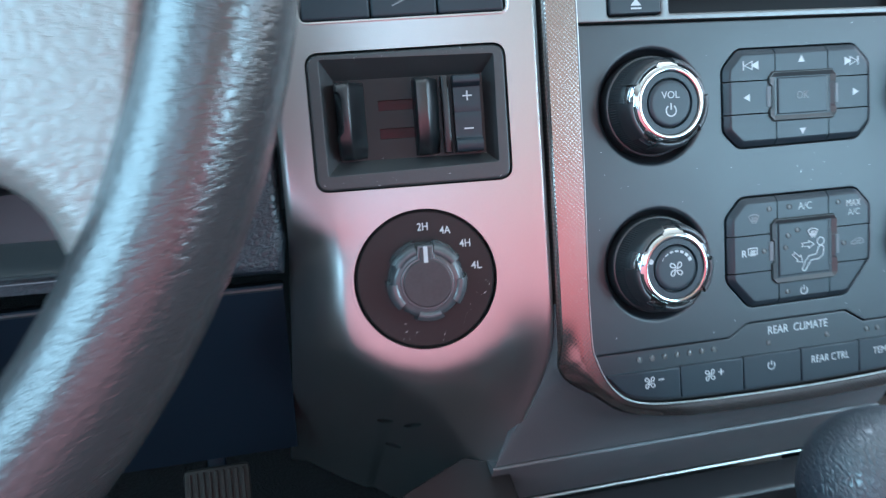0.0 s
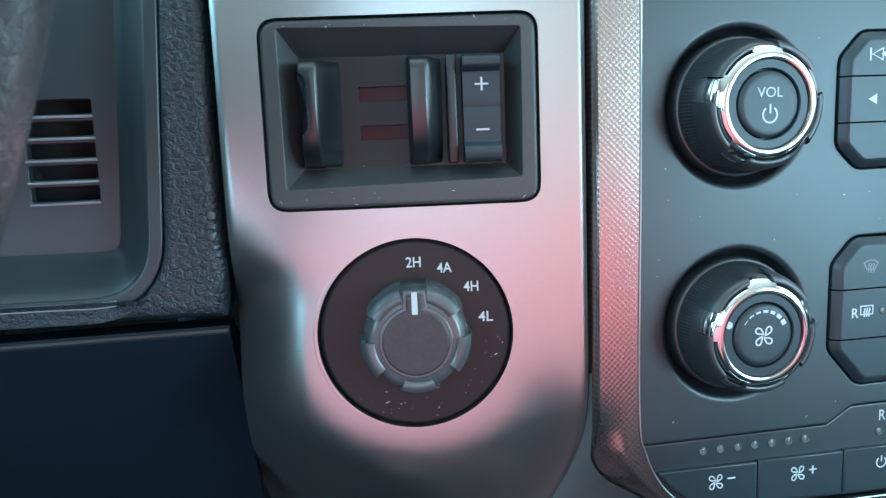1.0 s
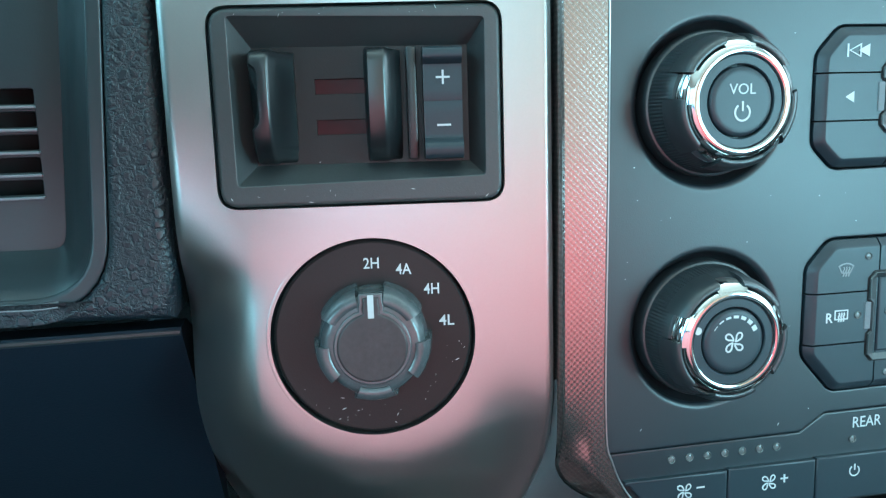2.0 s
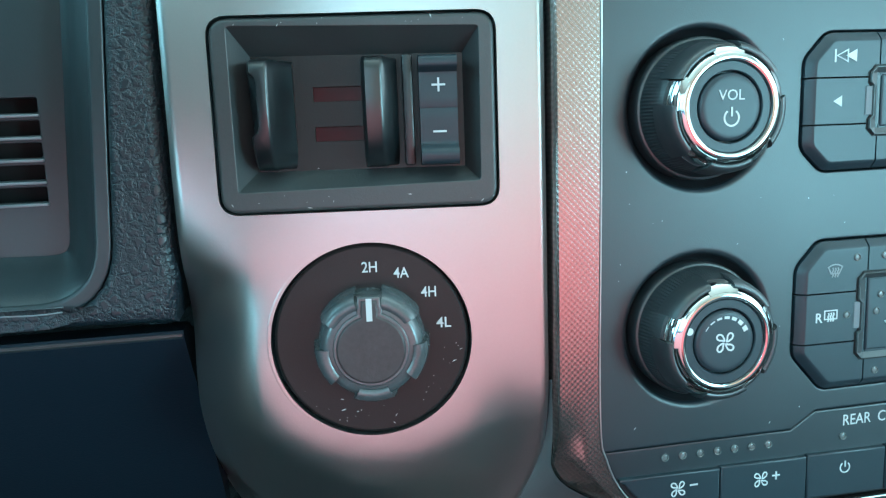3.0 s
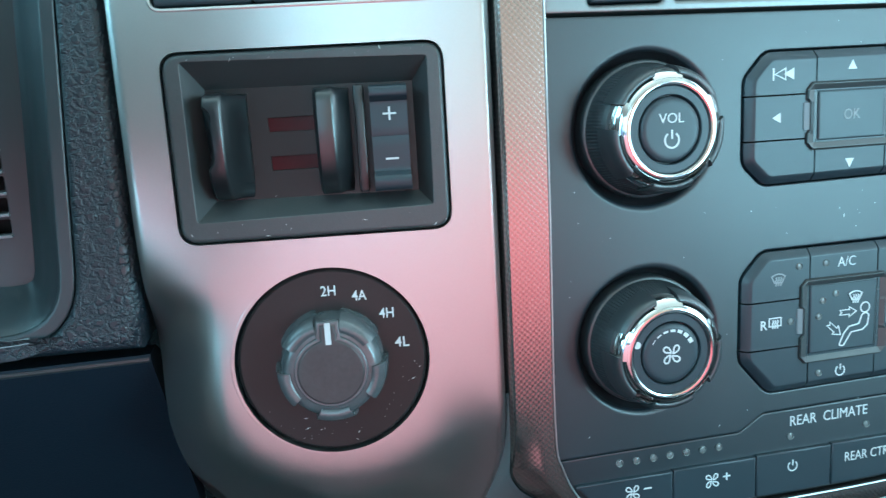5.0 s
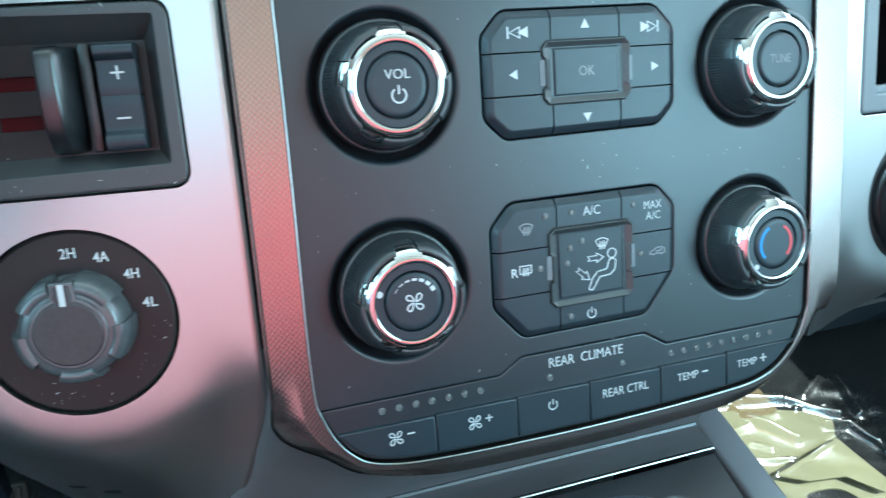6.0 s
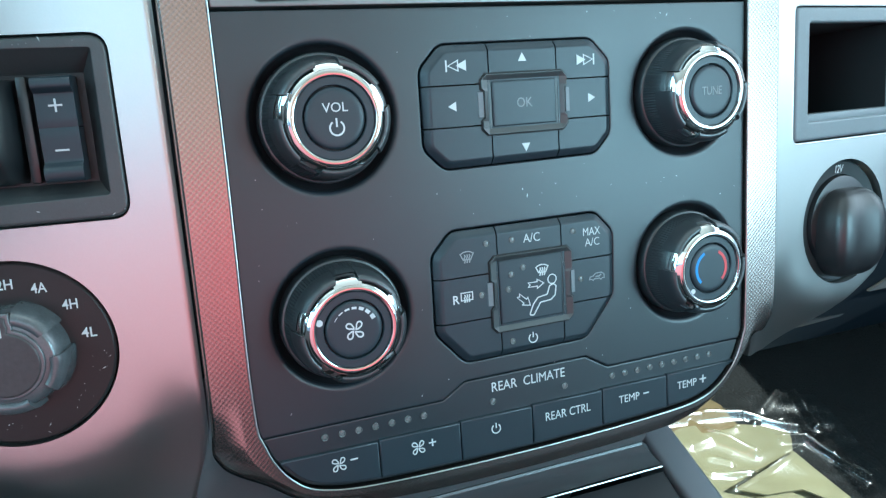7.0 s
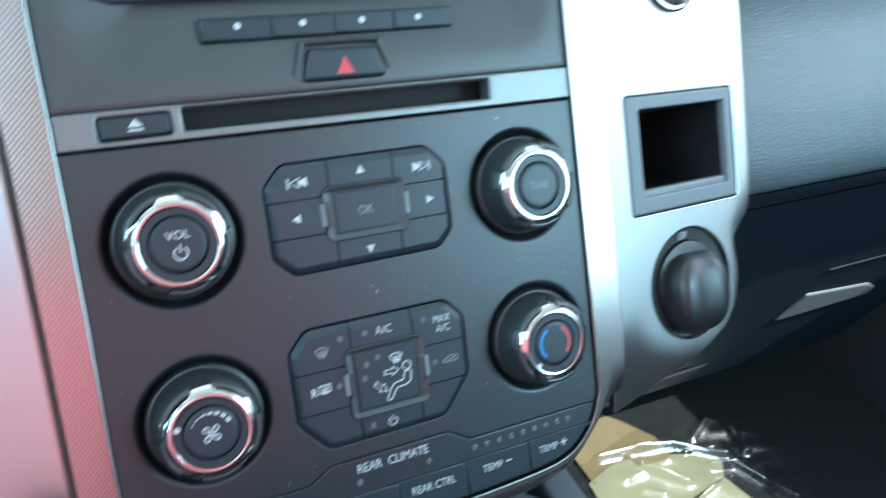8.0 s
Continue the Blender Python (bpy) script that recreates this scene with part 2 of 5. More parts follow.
def plate(plan, front, back, soft=0.0005, holes=(), hole_soft=None, bm=None, closed=True, steps=3):
    """A plate of that plan with a rounded front edge, and holes through it."""
    bm = bm or bmesh.new()
    plan = ccw(list(plan))
    hole_soft = soft if hole_soft is None else hole_soft

    def wall(outline, sign, radius):
        rows = [loop(bm, inset(outline, sign * (radius + 0.00025)), front)]
        for k in range(steps + 1):
            a = math.pi / 2 * k / steps
            rows.append(loop(bm, inset(outline, sign * radius * (1 - math.sin(a))), front + radius * (1 - math.cos(a))))
        rows.append(loop(bm, outline, back))
        for a, b in zip(rows, rows[1:]):
            bridge(bm, a, b)
        return rows[0], rows[-1]

    tops, ends = [], []
    top, end = wall(plan, 1, soft)
    tops.append(top), ends.append(end)
    for h in holes:
        top, end = wall(ccw(list(h)), -1, hole_soft)
        tops.append(top), ends.append(end)
    fill(bm, tops)
    if closed:
        fill(bm, ends)
    return bm


def lathe(profile, x=0.0, z=0.0, n=72, cap=True, bm=None, wave=None):
    """Turns (radius, y) about the y axis through (x, z). wave(angle, k): a factor on the radius of profile point k."""
    bm = bm or bmesh.new()
    rows = []
    for k, (r, y) in enumerate(profile):
        ring = []
        for i in range(n):
            a = 2 * math.pi * i / n
            f = wave(a, k) if wave else 1.0
            ring.append(bm.verts.new((x + r * f * math.cos(a), y, z + r * f * math.sin(a))))
        rows.append(ring)
    for a, b in zip(rows, rows[1:]):
        bridge(bm, a, b)
    if cap:
        bm.faces.new(rows[0])
    return bm


def arc_sweep(profile, x, z, a0, a1, n=8, bm=None):
    """A closed (radius, y) section swept over an arc, in degrees."""
    bm = bm or bmesh.new()
    rows = []
    for i in range(n + 1):
        a = radians(a0 + (a1 - a0) * i / n)
        rows.append([bm.verts.new((x + r * math.cos(a), y, z + r * math.sin(a))) for r, y in profile])
    for a, b in zip(rows, rows[1:]):
        bridge(bm, a, b)
    bm.faces.new(rows[0]), bm.faces.new(rows[-1])
    return bm


def ribbon(bm, points, width, y, closed=False, depth=0.00012):
    """A printed line of that width along the points."""
    pts = [Vector(p) for p in points]
    n, left, right = len(pts), [], []
    for i in range(n):
        a = pts[i - 1] if (i or closed) else pts[i]
        b = pts[(i + 1) % n] if (i < n - 1 or closed) else pts[i]
        u, v = (pts[i] - a), (b - pts[i])
        u = u.normalized() if u.length > 1e-9 else v.normalized()
        v = v.normalized() if v.length > 1e-9 else u
        s = Vector((-u.y - v.y, u.x + v.x))
        k = s.dot(Vector((-u.y, u.x)))
        s = s / max(k, 0.6) * width / 2
        left.append(pts[i] + s), right.append(pts[i] - s)
    m = n if closed else n - 1
    front = [[bm.verts.new((q.x, y - depth, q.y)) for q in side] for side in (left, right)]
    rear = [[bm.verts.new((q.x, y + 0.0001, q.y)) for q in side] for side in (left, right)]
    for i in range(m):
        j = (i + 1) % n
        bm.faces.new((front[0][i], front[0][j], front[1][j], front[1][i]))
        bm.faces.new((front[0][i], front[0][j], rear[0][j], rear[0][i]))
        bm.faces.new((front[1][i], front[1][j], rear[1][j], rear[1][i]))
    return bm


def blob(bm, plan, y, depth=0.00012):
    """A printed filled shape."""
    a, b = loop(bm, ccw(list(plan)), y - depth), loop(bm, ccw(list(plan)), y + 0.0001)
    bridge(bm, a, b)
    fill(bm, [a])
    return bm


def arc(x, z, r, a0, a1, n=16):
    return [(x + r * math.cos(radians(a0 + (a1 - a0) * i / n)), z + r * math.sin(radians(a0 + (a1 - a0) * i / n))) for i in range(n + 1)]


def lettering(words, x, z, height, y, mat, parent, width=None, bold=0.0, lean=0.0):
    """Printed words centred on (x, z), with capitals of that height."""
    curve = bpy.data.curves.new("lettering", "FONT")
    curve.body, curve.align_x, curve.extrude, curve.offset, curve.resolution_u = words, "CENTER", 0.004, bold, 3
    curve.shear = lean
    shape = bpy.data.objects.new("lettering", curve)
    mesh = bpy.data.meshes.new_from_object(shape)
    bpy.data.objects.remove(shape)
    co = np.array([v.co for v in mesh.vertices])
    lo, hi = co.min(axis=0), co.max(axis=0)
    k = height / (hi[1] - lo[1])
    kx = k if width is None else width / (hi[0] - lo[0])
    for v in mesh.vertices:
        c = v.co.copy()
        v.co = (x + (c.x - (lo[0] + hi[0]) / 2) * kx, y - (0.00014 if c.z > 0 else -0.0001), z + (c.y - (lo[1] + hi[1]) / 2) * k)
    mesh.materials.clear()
    mesh.materials.append(mat)
    ob = new("lettering", mesh)
    ob.parent = parent
    return ob


def tube(points, radius, n=10, closed=False, bm=None):
    """A round bar along 3D points."""
    bm = bm or bmesh.new()
    pts = [Vector(p) for p in points]
    rows = []
    for i, p in enumerate(pts):
        a = pts[i - 1] if (i or closed) else p
        b = pts[(i + 1) % len(pts)] if (i < len(pts) - 1 or closed) else p
        t = (b - a).normalized()
        side = t.cross(Vector((0, 1, 0)))
        side = side.normalized() if side.length > 1e-4 else Vector((1, 0, 0))
        up = side.cross(t)
        rows.append([bm.verts.new(p + (side * math.cos(2 * math.pi * k / n) + up * math.sin(2 * math.pi * k / n)) * radius) for k in range(n)])
    for a, b in zip(rows, rows[1:] + (rows[:1] if closed else [])):
        bridge(bm, a, b)
    if not closed:
        bm.faces.new(rows[0]), bm.faces.new(rows[-1])
    return bm


def block(x0, x1, y0, y1, z0, z1, soft=0.002, segments=2, bm=None):
    bm = bm or bmesh.new()
    made = bmesh.ops.create_cube(bm, size=1, matrix=Matrix.LocRotScale(((x0 + x1) / 2, (y0 + y1) / 2, (z0 + z1) / 2), None, (x1 - x0, y1 - y0, z1 - z0)))
    if soft:
        edges = list({e for v in made["verts"] for e in v.link_edges})
        bmesh.ops.bevel(bm, geom=edges, offset=soft, segments=segments, affect="EDGES", profile=0.5)
    return bm


def extrude_x(profile, x0, x1, n=1, bm=None, capped=True):
    """A closed (y, z) section run along x."""
    bm = bm or bmesh.new()
    rows = [[bm.verts.new((x0 + (x1 - x0) * i / n, y, z)) for y, z in profile] for i in range(n + 1)]
    for a, b in zip(rows, rows[1:]):
        bridge(bm, a, b)
    if capped:
        bm.faces.new(rows[0]), bm.faces.new(rows[-1])
    return bm


def carve(bm, cutters):
    """The mesh with the cutters' shapes taken out of it."""
    body = new("body", bpy.data.meshes.new("body"))
    bmesh.ops.recalc_face_normals(bm, faces=bm.faces[:])
    bm.to_mesh(body.data)
    bm.free()
    made = []
    for c in cutters:
        ob = new("cutter", bpy.data.meshes.new("cutter"))
        bmesh.ops.recalc_face_normals(c, faces=c.faces[:])
        c.to_mesh(ob.data)
        c.free()
        mod = body.modifiers.new("cut", "BOOLEAN")
        mod.operation, mod.object, mod.solver = "DIFFERENCE", ob, "EXACT"
        made.append(ob)
    bpy.context.view_layer.update()
    mesh = bpy.data.meshes.new_from_object(body.evaluated_get(bpy.context.evaluated_depsgraph_get()))
    out = bmesh.new()
    out.from_mesh(mesh)
    for ob in made + [body]:
        bpy.data.objects.remove(ob)
    return out


def clip(plan, test):
    """The part of a convex plan where test (a signed linear distance) is positive."""
    out = []
    for p, q in zip(plan, plan[1:] + plan[:1]):
        a, b = test(p), test(q)
        if a >= 0:
            out.append(p)
        if (a >= 0) != (b >= 0):
            f = a / (a - b)
            out.append((p[0] + (q[0] - p[0]) * f, p[1] + (q[1] - p[1]) * f))
    return out


def clip_box(plan, x0, x1, z0, z1):
    for test in (lambda p: p[0] - x0, lambda p: x1 - p[0], lambda p: p[1] - z0, lambda p: z1 - p[1]):
        plan = clip(plan, test)
        if len(plan) < 3:
            return []
    return plan


def edge_tests(plan):
    tests, plan = [], ccw(plan)
    for a, b in zip(plan, plan[1:] + plan[:1]):
        u = (Vector(b) - Vector(a)).normalized()
        tests.append((a, (-u.y, u.x)))
    return tests


MM = 0.001


def mm(plan):
    return [(a * MM, b * MM) for a, b in plan]

# ---- the cabin that closes the place; unseen walls and roof shape the light ----
def cabin():
    def structure(name, bm, mat, label, category):
        ob = part(name, bm, mat)
        return tagged(ob, label, category, kind="structure")

    structure("floor", block(-0.95, 0.95, -1.3, 1.0, -0.04, 0.0, 0), CARPET, "black carpet on the cabin floor", "floor")
    bm = block(-0.95, 0.95, -0.75, 0.45, 1.42, 1.46, 0)
    block(-0.15, 0.95, -1.30, -0.7505, 1.42, 1.46, 0, bm=bm)
    structure("ceiling", bm, HEADLINER, "pale cloth headliner above the seats", "ceiling")
    bm = block(-0.95, 0.95, -1.10, -1.05, 0.0, 0.84, 0)
    block(-0.95, 0.95, -1.10, -1.05, 1.36, 1.42, 0, bm=bm)
    structure("wall_rear", bm, TRIMDARK, "dark trim behind the front seats with an open window", "wall")
    structure("wall_front", block(-0.95, 0.95, 0.95, 1.0, 0.0, 0.98, 0), TRIMDARK, "dark firewall under the windscreen", "wall")
    structure("dash_top", block(-0.90, 0.90, 0.085, 0.95, 0.765, 0.80, 0.01), LEATHER, "black grained top of the dashboard under the windscreen", "dashboard")
    for side, name in ((-1, "wall_left"), (1, "wall_right")):
        bm = bmesh.new()
        x0, x1 = sorted((side * 0.90, side * 0.95))
        sill = 0.62 if side > 0 else 0.74
        block(x0, x1, -1.3, 1.0, 0.0, sill, 0, bm=bm)
        block(x0, x1, -1.3, -1.13, sill + 0.002, 1.42, 0, bm=bm)
        block(x0, x1, -0.72 if side > 0 else -0.62, -0.56 if side > 0 else -0.40, sill + 0.002, 1.42, 0, bm=bm)
        block(x0, x1, 0.42, 0.60, sill + 0.002, 1.42, 0, bm=bm)
        structure(name, bm, TRIMDARK, "dark door trim with an open window above", "wall")
    bm = block(0.885, 0.899, -0.72, -0.56, 0.745, 1.415, 0.005)
    structure("pillar_trim", bm, HEADLINER, "pale cloth-covered pillar trim between the side windows", "trim")


cabin()


# unseen stand-in: its red and black blocks only colour reflections in the dash
def reflected_front_seat():
    root = new("reflected_front_seat")
    tagged(root, "unseen stand-in seat, red back and black cushion added for reflections", "seat")
    part("backrest", block(-0.70, -0.11, -0.74, -0.62, 0.45, 0.88, 0.05, 5), FABRIC, root)
    part("red_reflection_block", block(-0.10, 0.22, -0.74, -0.62, 0.61, 0.88, 0.05, 5), SCARLET, root, "unseen scarlet block for the trim's red reflection")
    part("dark_reflection_block", block(-0.10, 0.21, -0.735, -0.63, 0.40, 0.608, 0.02, 3), CARPET, root, "unseen black block that keeps low reflections dark")
    part("cushion", block(-0.72, 0.24, -0.62, -0.34, 0.30, 0.46, 0.05, 5), CARPET, root, "black cushion")
    part("base", block(-0.62, 0.20, -0.70, -0.34, 0.0, 0.30, 0.02, 2), TRIMDARK, root)


reflected_front_seat()


# unseen, added so that chrome and trim mirror something tan up to the roof
def reflected_rear_seat():
    root = new("reflected_rear_seat")
    tagged(root, "unseen seat, tan top and dark lower half added for reflections", "seat")
    part("backrest", block(-0.24, 0.50, -1.02, -0.90, 0.90, 1.42, 0.05, 5), TAN, root)
    part("back_panel", block(-0.25, 0.50, -1.02, -0.905, 0.40, 0.91, 0.02, 3), TRIMDARK, root)
    part("cushion", block(-0.25, 0.50, -1.03, -0.80, 0.0, 0.42, 0.05, 5), TRIMDARK, root)


reflected_rear_seat()


# ---- the silver bezels on both sides of the centre stack ----
RING = (0.1853, -0.0705)


def ease(d, b):
    """Nought well below d = 0, d well above it, with a soft bend of width b."""
    return b * math.log(1 + math.exp(min(40.0, d / b)))


def bezel_depth(a, z, side):
    """How far the bezel falls back at a (metres from the middle, either side) and height z, below a slanting line and round the boss."""
    f = max(0.0, min(1.0, (0.200 - a) / 0.070))
    g = max(0.0, min(1.0, (a - 0.222) / 0.020))
    out = max(0.0, min(1.0, (a - 0.205) / 0.035))
    line = (-z - 0.0475 - (0.244 - a) * 0.41) * 0.925
    rim = math.hypot(a - RING[0], z - RING[1]) - (0.0440 + 0.0042 * max(0.0, min(1.0, (RING[1] - z) / 0.030)) if side < 0 else 0.0445 + 0.006 * max(0.0, min(1.0, (a - 0.1875) / 0.02)))
    h = max(0.0, min(1.0, 0.5 + 0.5 * (rim - line) / 0.014))
    d = rim * (1 - h) + line * h - 0.014 * h * (1 - h)
    return (1.4 - 1.05 * f + 0.38 * out) * ease(d, 0.0036 + 0.0035 * g)


def bezel_edges(z, side):
    """Inner and outer edge of the bezel at height z."""
    inner = 0.1285 + 0.3 * ease(-z - 0.114, 0.004)
    outer = 0.2432 if z > -0.05 else 0.2432 + (-0.05 - z) * 0.05
    if side > 0:
        # on the passenger side the rim follows the round boss, and the foot tapers away below it
        d = max(-0.0405, min(0.0405, z - RING[1]))
        rim = 0.1875 + math.sqrt(0.0412 ** 2 - d * d)
        if z > RING[1]:
            rim = max(rim, 0.2295 + (z + 0.0500) * 1.25) if z > -0.0500 else max(rim, 0.2270)
        elif z < -0.1010:
            rim = 0.2150 - (-0.1010 - z) * 1.9
        outer = min(outer, rim)
    return inner, outer


HOLES = ((0.2030, -0.1490, -8), (0.1900, -0.1515, 20), (0.1960, -0.1735, -12))


def oval(x, z, rx, rz, turn):
    c, s = math.cos(radians(turn)), math.sin(radians(turn))
    return [(x + p * c - q * s, z + p * s + q * c) for p, q in ring_plan(0, 0, 1, 20) for p, q in ((p * rx, q * rz),)]


def bezel(side, base, lean, zs, label):
    root = thing("dash_bezel", label, "dash trim")
    cols = 110

    def place(a, z, extra):
        y = base + (a - 0.1440) * lean + bezel_depth(a, z, side) + extra
        return (side * a, y, z)

    bm = bmesh.new()
    front, rear = [], []
    for z in zs:
        a0, a1 = bezel_edges(z, side)
        soft = []
        for i in range(cols + 1):
            f = i / cols
            a = a0 + (a1 - a0) * f
            edge = min(f, 1 - f) * (a1 - a0)
            soft.append((a, 0.0012 * max(0.0, 1 - edge / 0.0022) ** 2))
        front.append([bm.verts.new(place(a, z, s)) for a, s in soft])
        rear.append([bm.verts.new(place(a, z, 0.006)) for a, s in soft])
    for rows in (front, rear):
        for a, b in zip(rows, rows[1:]):
            for i in range(cols):
                bm.faces.new((a[i], a[i + 1], b[i + 1], b[i]))
    for a, b in ((front[0], rear[0]), (front[-1], rear[-1])):
        for i in range(cols):
            bm.faces.new((a[i], a[i + 1], b[i + 1], b[i]))
    for i in (0, cols):
        for k in range(len(zs) - 1):
            bm.faces.new((front[k][i], front[k + 1][i], rear[k + 1][i], rear[k][i]))
    return root, bm


def steps_between(a, b, n):
    return [a + (b - a) * i / n for i in range(n + 1)]


def prism(plan, y0, y1):
    bm = bmesh.new()
    a, b = loop(bm, ccw(list(plan)), y0), loop(bm, ccw(list(plan)), y1)
    bridge(bm, a, b)
    fill(bm, [a]), fill(bm, [b])
    return bm


def lip(plan, y_of, width, proud, mat, parent):
    """A rounded lip round an opening, lying on the bezel."""
    bm = bmesh.new()
    plan = ccw(list(plan))
    rows = []
    for k in range(5):
        a = math.pi * k / 4
        ring = inset(plan, -width / 2 + width / 2 * math.cos(a))
        rows.append([bm.verts.new((x, y_of(x) - proud * math.sin(a) + 0.0004, z)) for x, z in ring])
    for a, b in zip(rows, rows[1:]):
        bridge(bm, a, b)
    return part("lip", bm, mat, parent)


LEAN_L, BASE_L = 0.14, 0.0080
LEAN_R, BASE_R = 0.12, 0.0118


def face_l(x):
    return BASE_L + (-x - 0.144) * LEAN_L


def face_r(x):
    return BASE_R + (x - 0.144) * LEAN_R


TBC = box_plan(-0.2297, -0.1433, -0.0287, 0.0312, 0.0065, 6)
SWITCHES = box_plan(-0.2300, -0.1420, 0.0440, 0.0660, 0.0030, 4)
ROWS_Z = steps_between(0.16, -0.04, 40) + steps_between(-0.042, -0.172, 116) + steps_between(-0.174, -0.235, 24)

left_bezel, bm = bezel(-1, BASE_L, LEAN_L, ROWS_Z, "satin silver dash bezel round the drive selector and brake controller")
bm = carve(bm, [prism(TBC, -0.05, 0.08), prism(ring_plan(-RING[0], RING[1], 0.0318, 96), -0.05, 0.08), prism(SWITCHES, -0.05, 0.08)] + [prism(oval(-a, z, 0.0042, 0.0018, turn), -0.02, 0.25) for a, z, turn in HOLES])
part("bezel_plate", bm, SILVER, left_bezel, smooth=28)
lip(TBC, face_l, 0.0011, 0.0004, SILVER, left_bezel)
lip(SWITCHES, face_l, 0.0014, 0.0006, SILVER, left_bezel)
lip(ring_plan(-RING[0], RING[1], 0.0320, 96), face_l, 0.0012, 0.0004, SILVER, left_bezel)
CUBBY = box_plan(0.1470, 0.2310, -0.0282, 0.0348, 0.0035, 5)
right_bezel, bm = bezel(1, BASE_R, LEAN_R, [z for z in ROWS_Z if z > -0.1360], "satin silver dash bezel round the storage pocket and power socket")
bm = carve(bm, [prism(CUBBY, -0.05, 0.09), prism(ring_plan(0.1875, -0.0707, 0.0318, 96), -0.05, 0.09)])
part("bezel_plate", bm, SILVER, right_bezel, smooth=28)
lip(CUBBY, face_r, 0.0012, 0.0005, SILVER, right_bezel)
part("lower_return", extrude_x([(0.036, -0.1275), (0.039, -0.1300), (0.066, -0.1430), (0.100, -0.1500), (0.100, -0.1470), (0.066, -0.1390)], 0.1320, 0.2120), GREY, right_bezel, "dark grey return under the bezel")


# ---- the mesh-patterned trim round the control panel ----
INNER = mm([(-112.1, 160), (-112.3, 0), (-113.2, -95), (-110.6, -116), (-102.5, -130.5), (-90, -137.8), (-62, -141.0), (0, -142.2),
            (60, -140.8), (86, -137.4), (100.5, -127), (107.5, -113), (109.0, -95), (109.4, 0), (109.4, 160)])
OUTER = mm([(-127.4, 160), (-127.4, 0), (-127.7, -98), (-127.2, -120), (-111.0, -133.0), (-95.0, -143.4), (-64, -148.6), (0, -150.4),
            (62, -148.4), (90, -143.6), (104, -131.6), (118.6, -115.8), (126.6, -101), (127.5, 0), (127.5, 160)])


def smooth_line(points, per=6):
    """A smooth line through the points."""
    out, n = [], len(points)
    for i in range(n - 1):
        p0, p1, p2, p3 = (Vector(points[max(0, min(n - 1, i + k))]) for k in (-1, 0, 1, 2))
        for s in range(per):
            f = s / per
            q = 0.5 * (2 * p1 + (p2 - p0) * f + (2 * p0 - 5 * p1 + 4 * p2 - p3) * f * f + (3 * p1 - p0 - 3 * p2 + p3) * f ** 3)
            out.append((q.x, q.y))
    out.append(tuple(points[-1]))
    return out


def mesh_trim():
    root = thing("mesh_trim", "silver diamond-patterned trim band round the black control panel", "dash trim")
    a, b = smooth_line(INNER, 10), smooth_line(OUTER, 10)
    section = [(0.0, 0.0060), (0.0, 0.0017), (0.02, 0.0013)] + [(k / 14, 0.0013) for k in range(1, 14)] + [(0.97, 0.0018), (1.0, 0.0034), (1.0, 0.016)]
    bm = bmesh.new()
    rows = []
    for p, q in zip(a, b):
        # round the lower corners the outer half bends back towards the console
        turn = max(0.0, min(1.0, (-0.098 - p[1]) / 0.016)) * max(0.12, min(1.0, (-0.060 - p[0]) / 0.035) if p[0] < 0 else min(1.0, (p[0] - 0.060) / 0.035))
        rows.append([bm.verts.new((p[0] + (q[0] - p[0]) * f, y + 0.0060 * turn * max(0.0, (f - 0.34) / 0.66) ** 1.4, p[1] + (q[1] - p[1]) * f)) for f, y in section])
    for r, s in zip(rows, rows[1:]):
        for i in range(len(section) - 1):
            bm.faces.new((r[i], r[i + 1], s[i + 1], s[i]))
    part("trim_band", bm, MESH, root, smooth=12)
    part("bright_edge", tube([(p[0] - 0.0002 * (1 if p[0] > 0 else -1), 0.0012, p[1]) for p in a], 0.0003, 8), SILVER, root, "thin bright inner edge")
    return root


mesh_trim()


# ---- the black control panel ----
FACE = 0.0030
C1 = mm([(-40.6, 13.8), (-32.8, 22.2), (31.0, 22.6), (39.2, 14.2), (39.2, -14.4), (32.0, -21.8), (-33.2, -22.6), (-40.9, -15.0)])
C2 = mm([(-41.0, -55.5), (-33.0, -46.8), (31.0, -46.6), (39.0, -55.3), (38.6, -82.0), (25.0, -98.8), (-29.8, -99.2), (-41.4, -86.0)])
KNOBS = ((-0.0770, -0.0010), (-0.0772, -0.0736), (0.0776, -0.0008), (0.0772, -0.0738))


def panel_plan(top, bottom_inset=0.0):
    pts = [p for p in smooth_line(INNER) if p[1] < top - 0.002]
    pts = inset(ccw([(pts[-1][0], top)] + [(pts[0][0], top)] + pts), 0.0006 + bottom_inset)
    return pts


def faceplate(plan, holes, wells):
    """The panel's face: sharp openings for the keypads, and broad rounded dishes for the knobs."""
    bm = bmesh.new()
    plan = ccw(list(plan))
    tops = []
    for outline, sign, radius in [(plan, 1, 0.0005)] + [(ccw(list(h)), -1, 0.0006) for h in holes] + [(ccw(list(w)), -1, 0.0020) for w in wells]:
        rows = [loop(bm, inset(outline, sign * (radius + 0.0005)), FACE)]
        for k in range(6):
            a = math.pi / 2 * k / 5
            rows.append(loop(bm, inset(outline, sign * radius * (1 - math.sin(a))), FACE + radius * (1 - math.cos(a))))
        rows.append(loop(bm, outline, 0.012))
        for a, b in zip(rows, rows[1:]):
            bridge(bm, a, b)
        tops.append(rows[0])
    fill(bm, tops)
    return bm


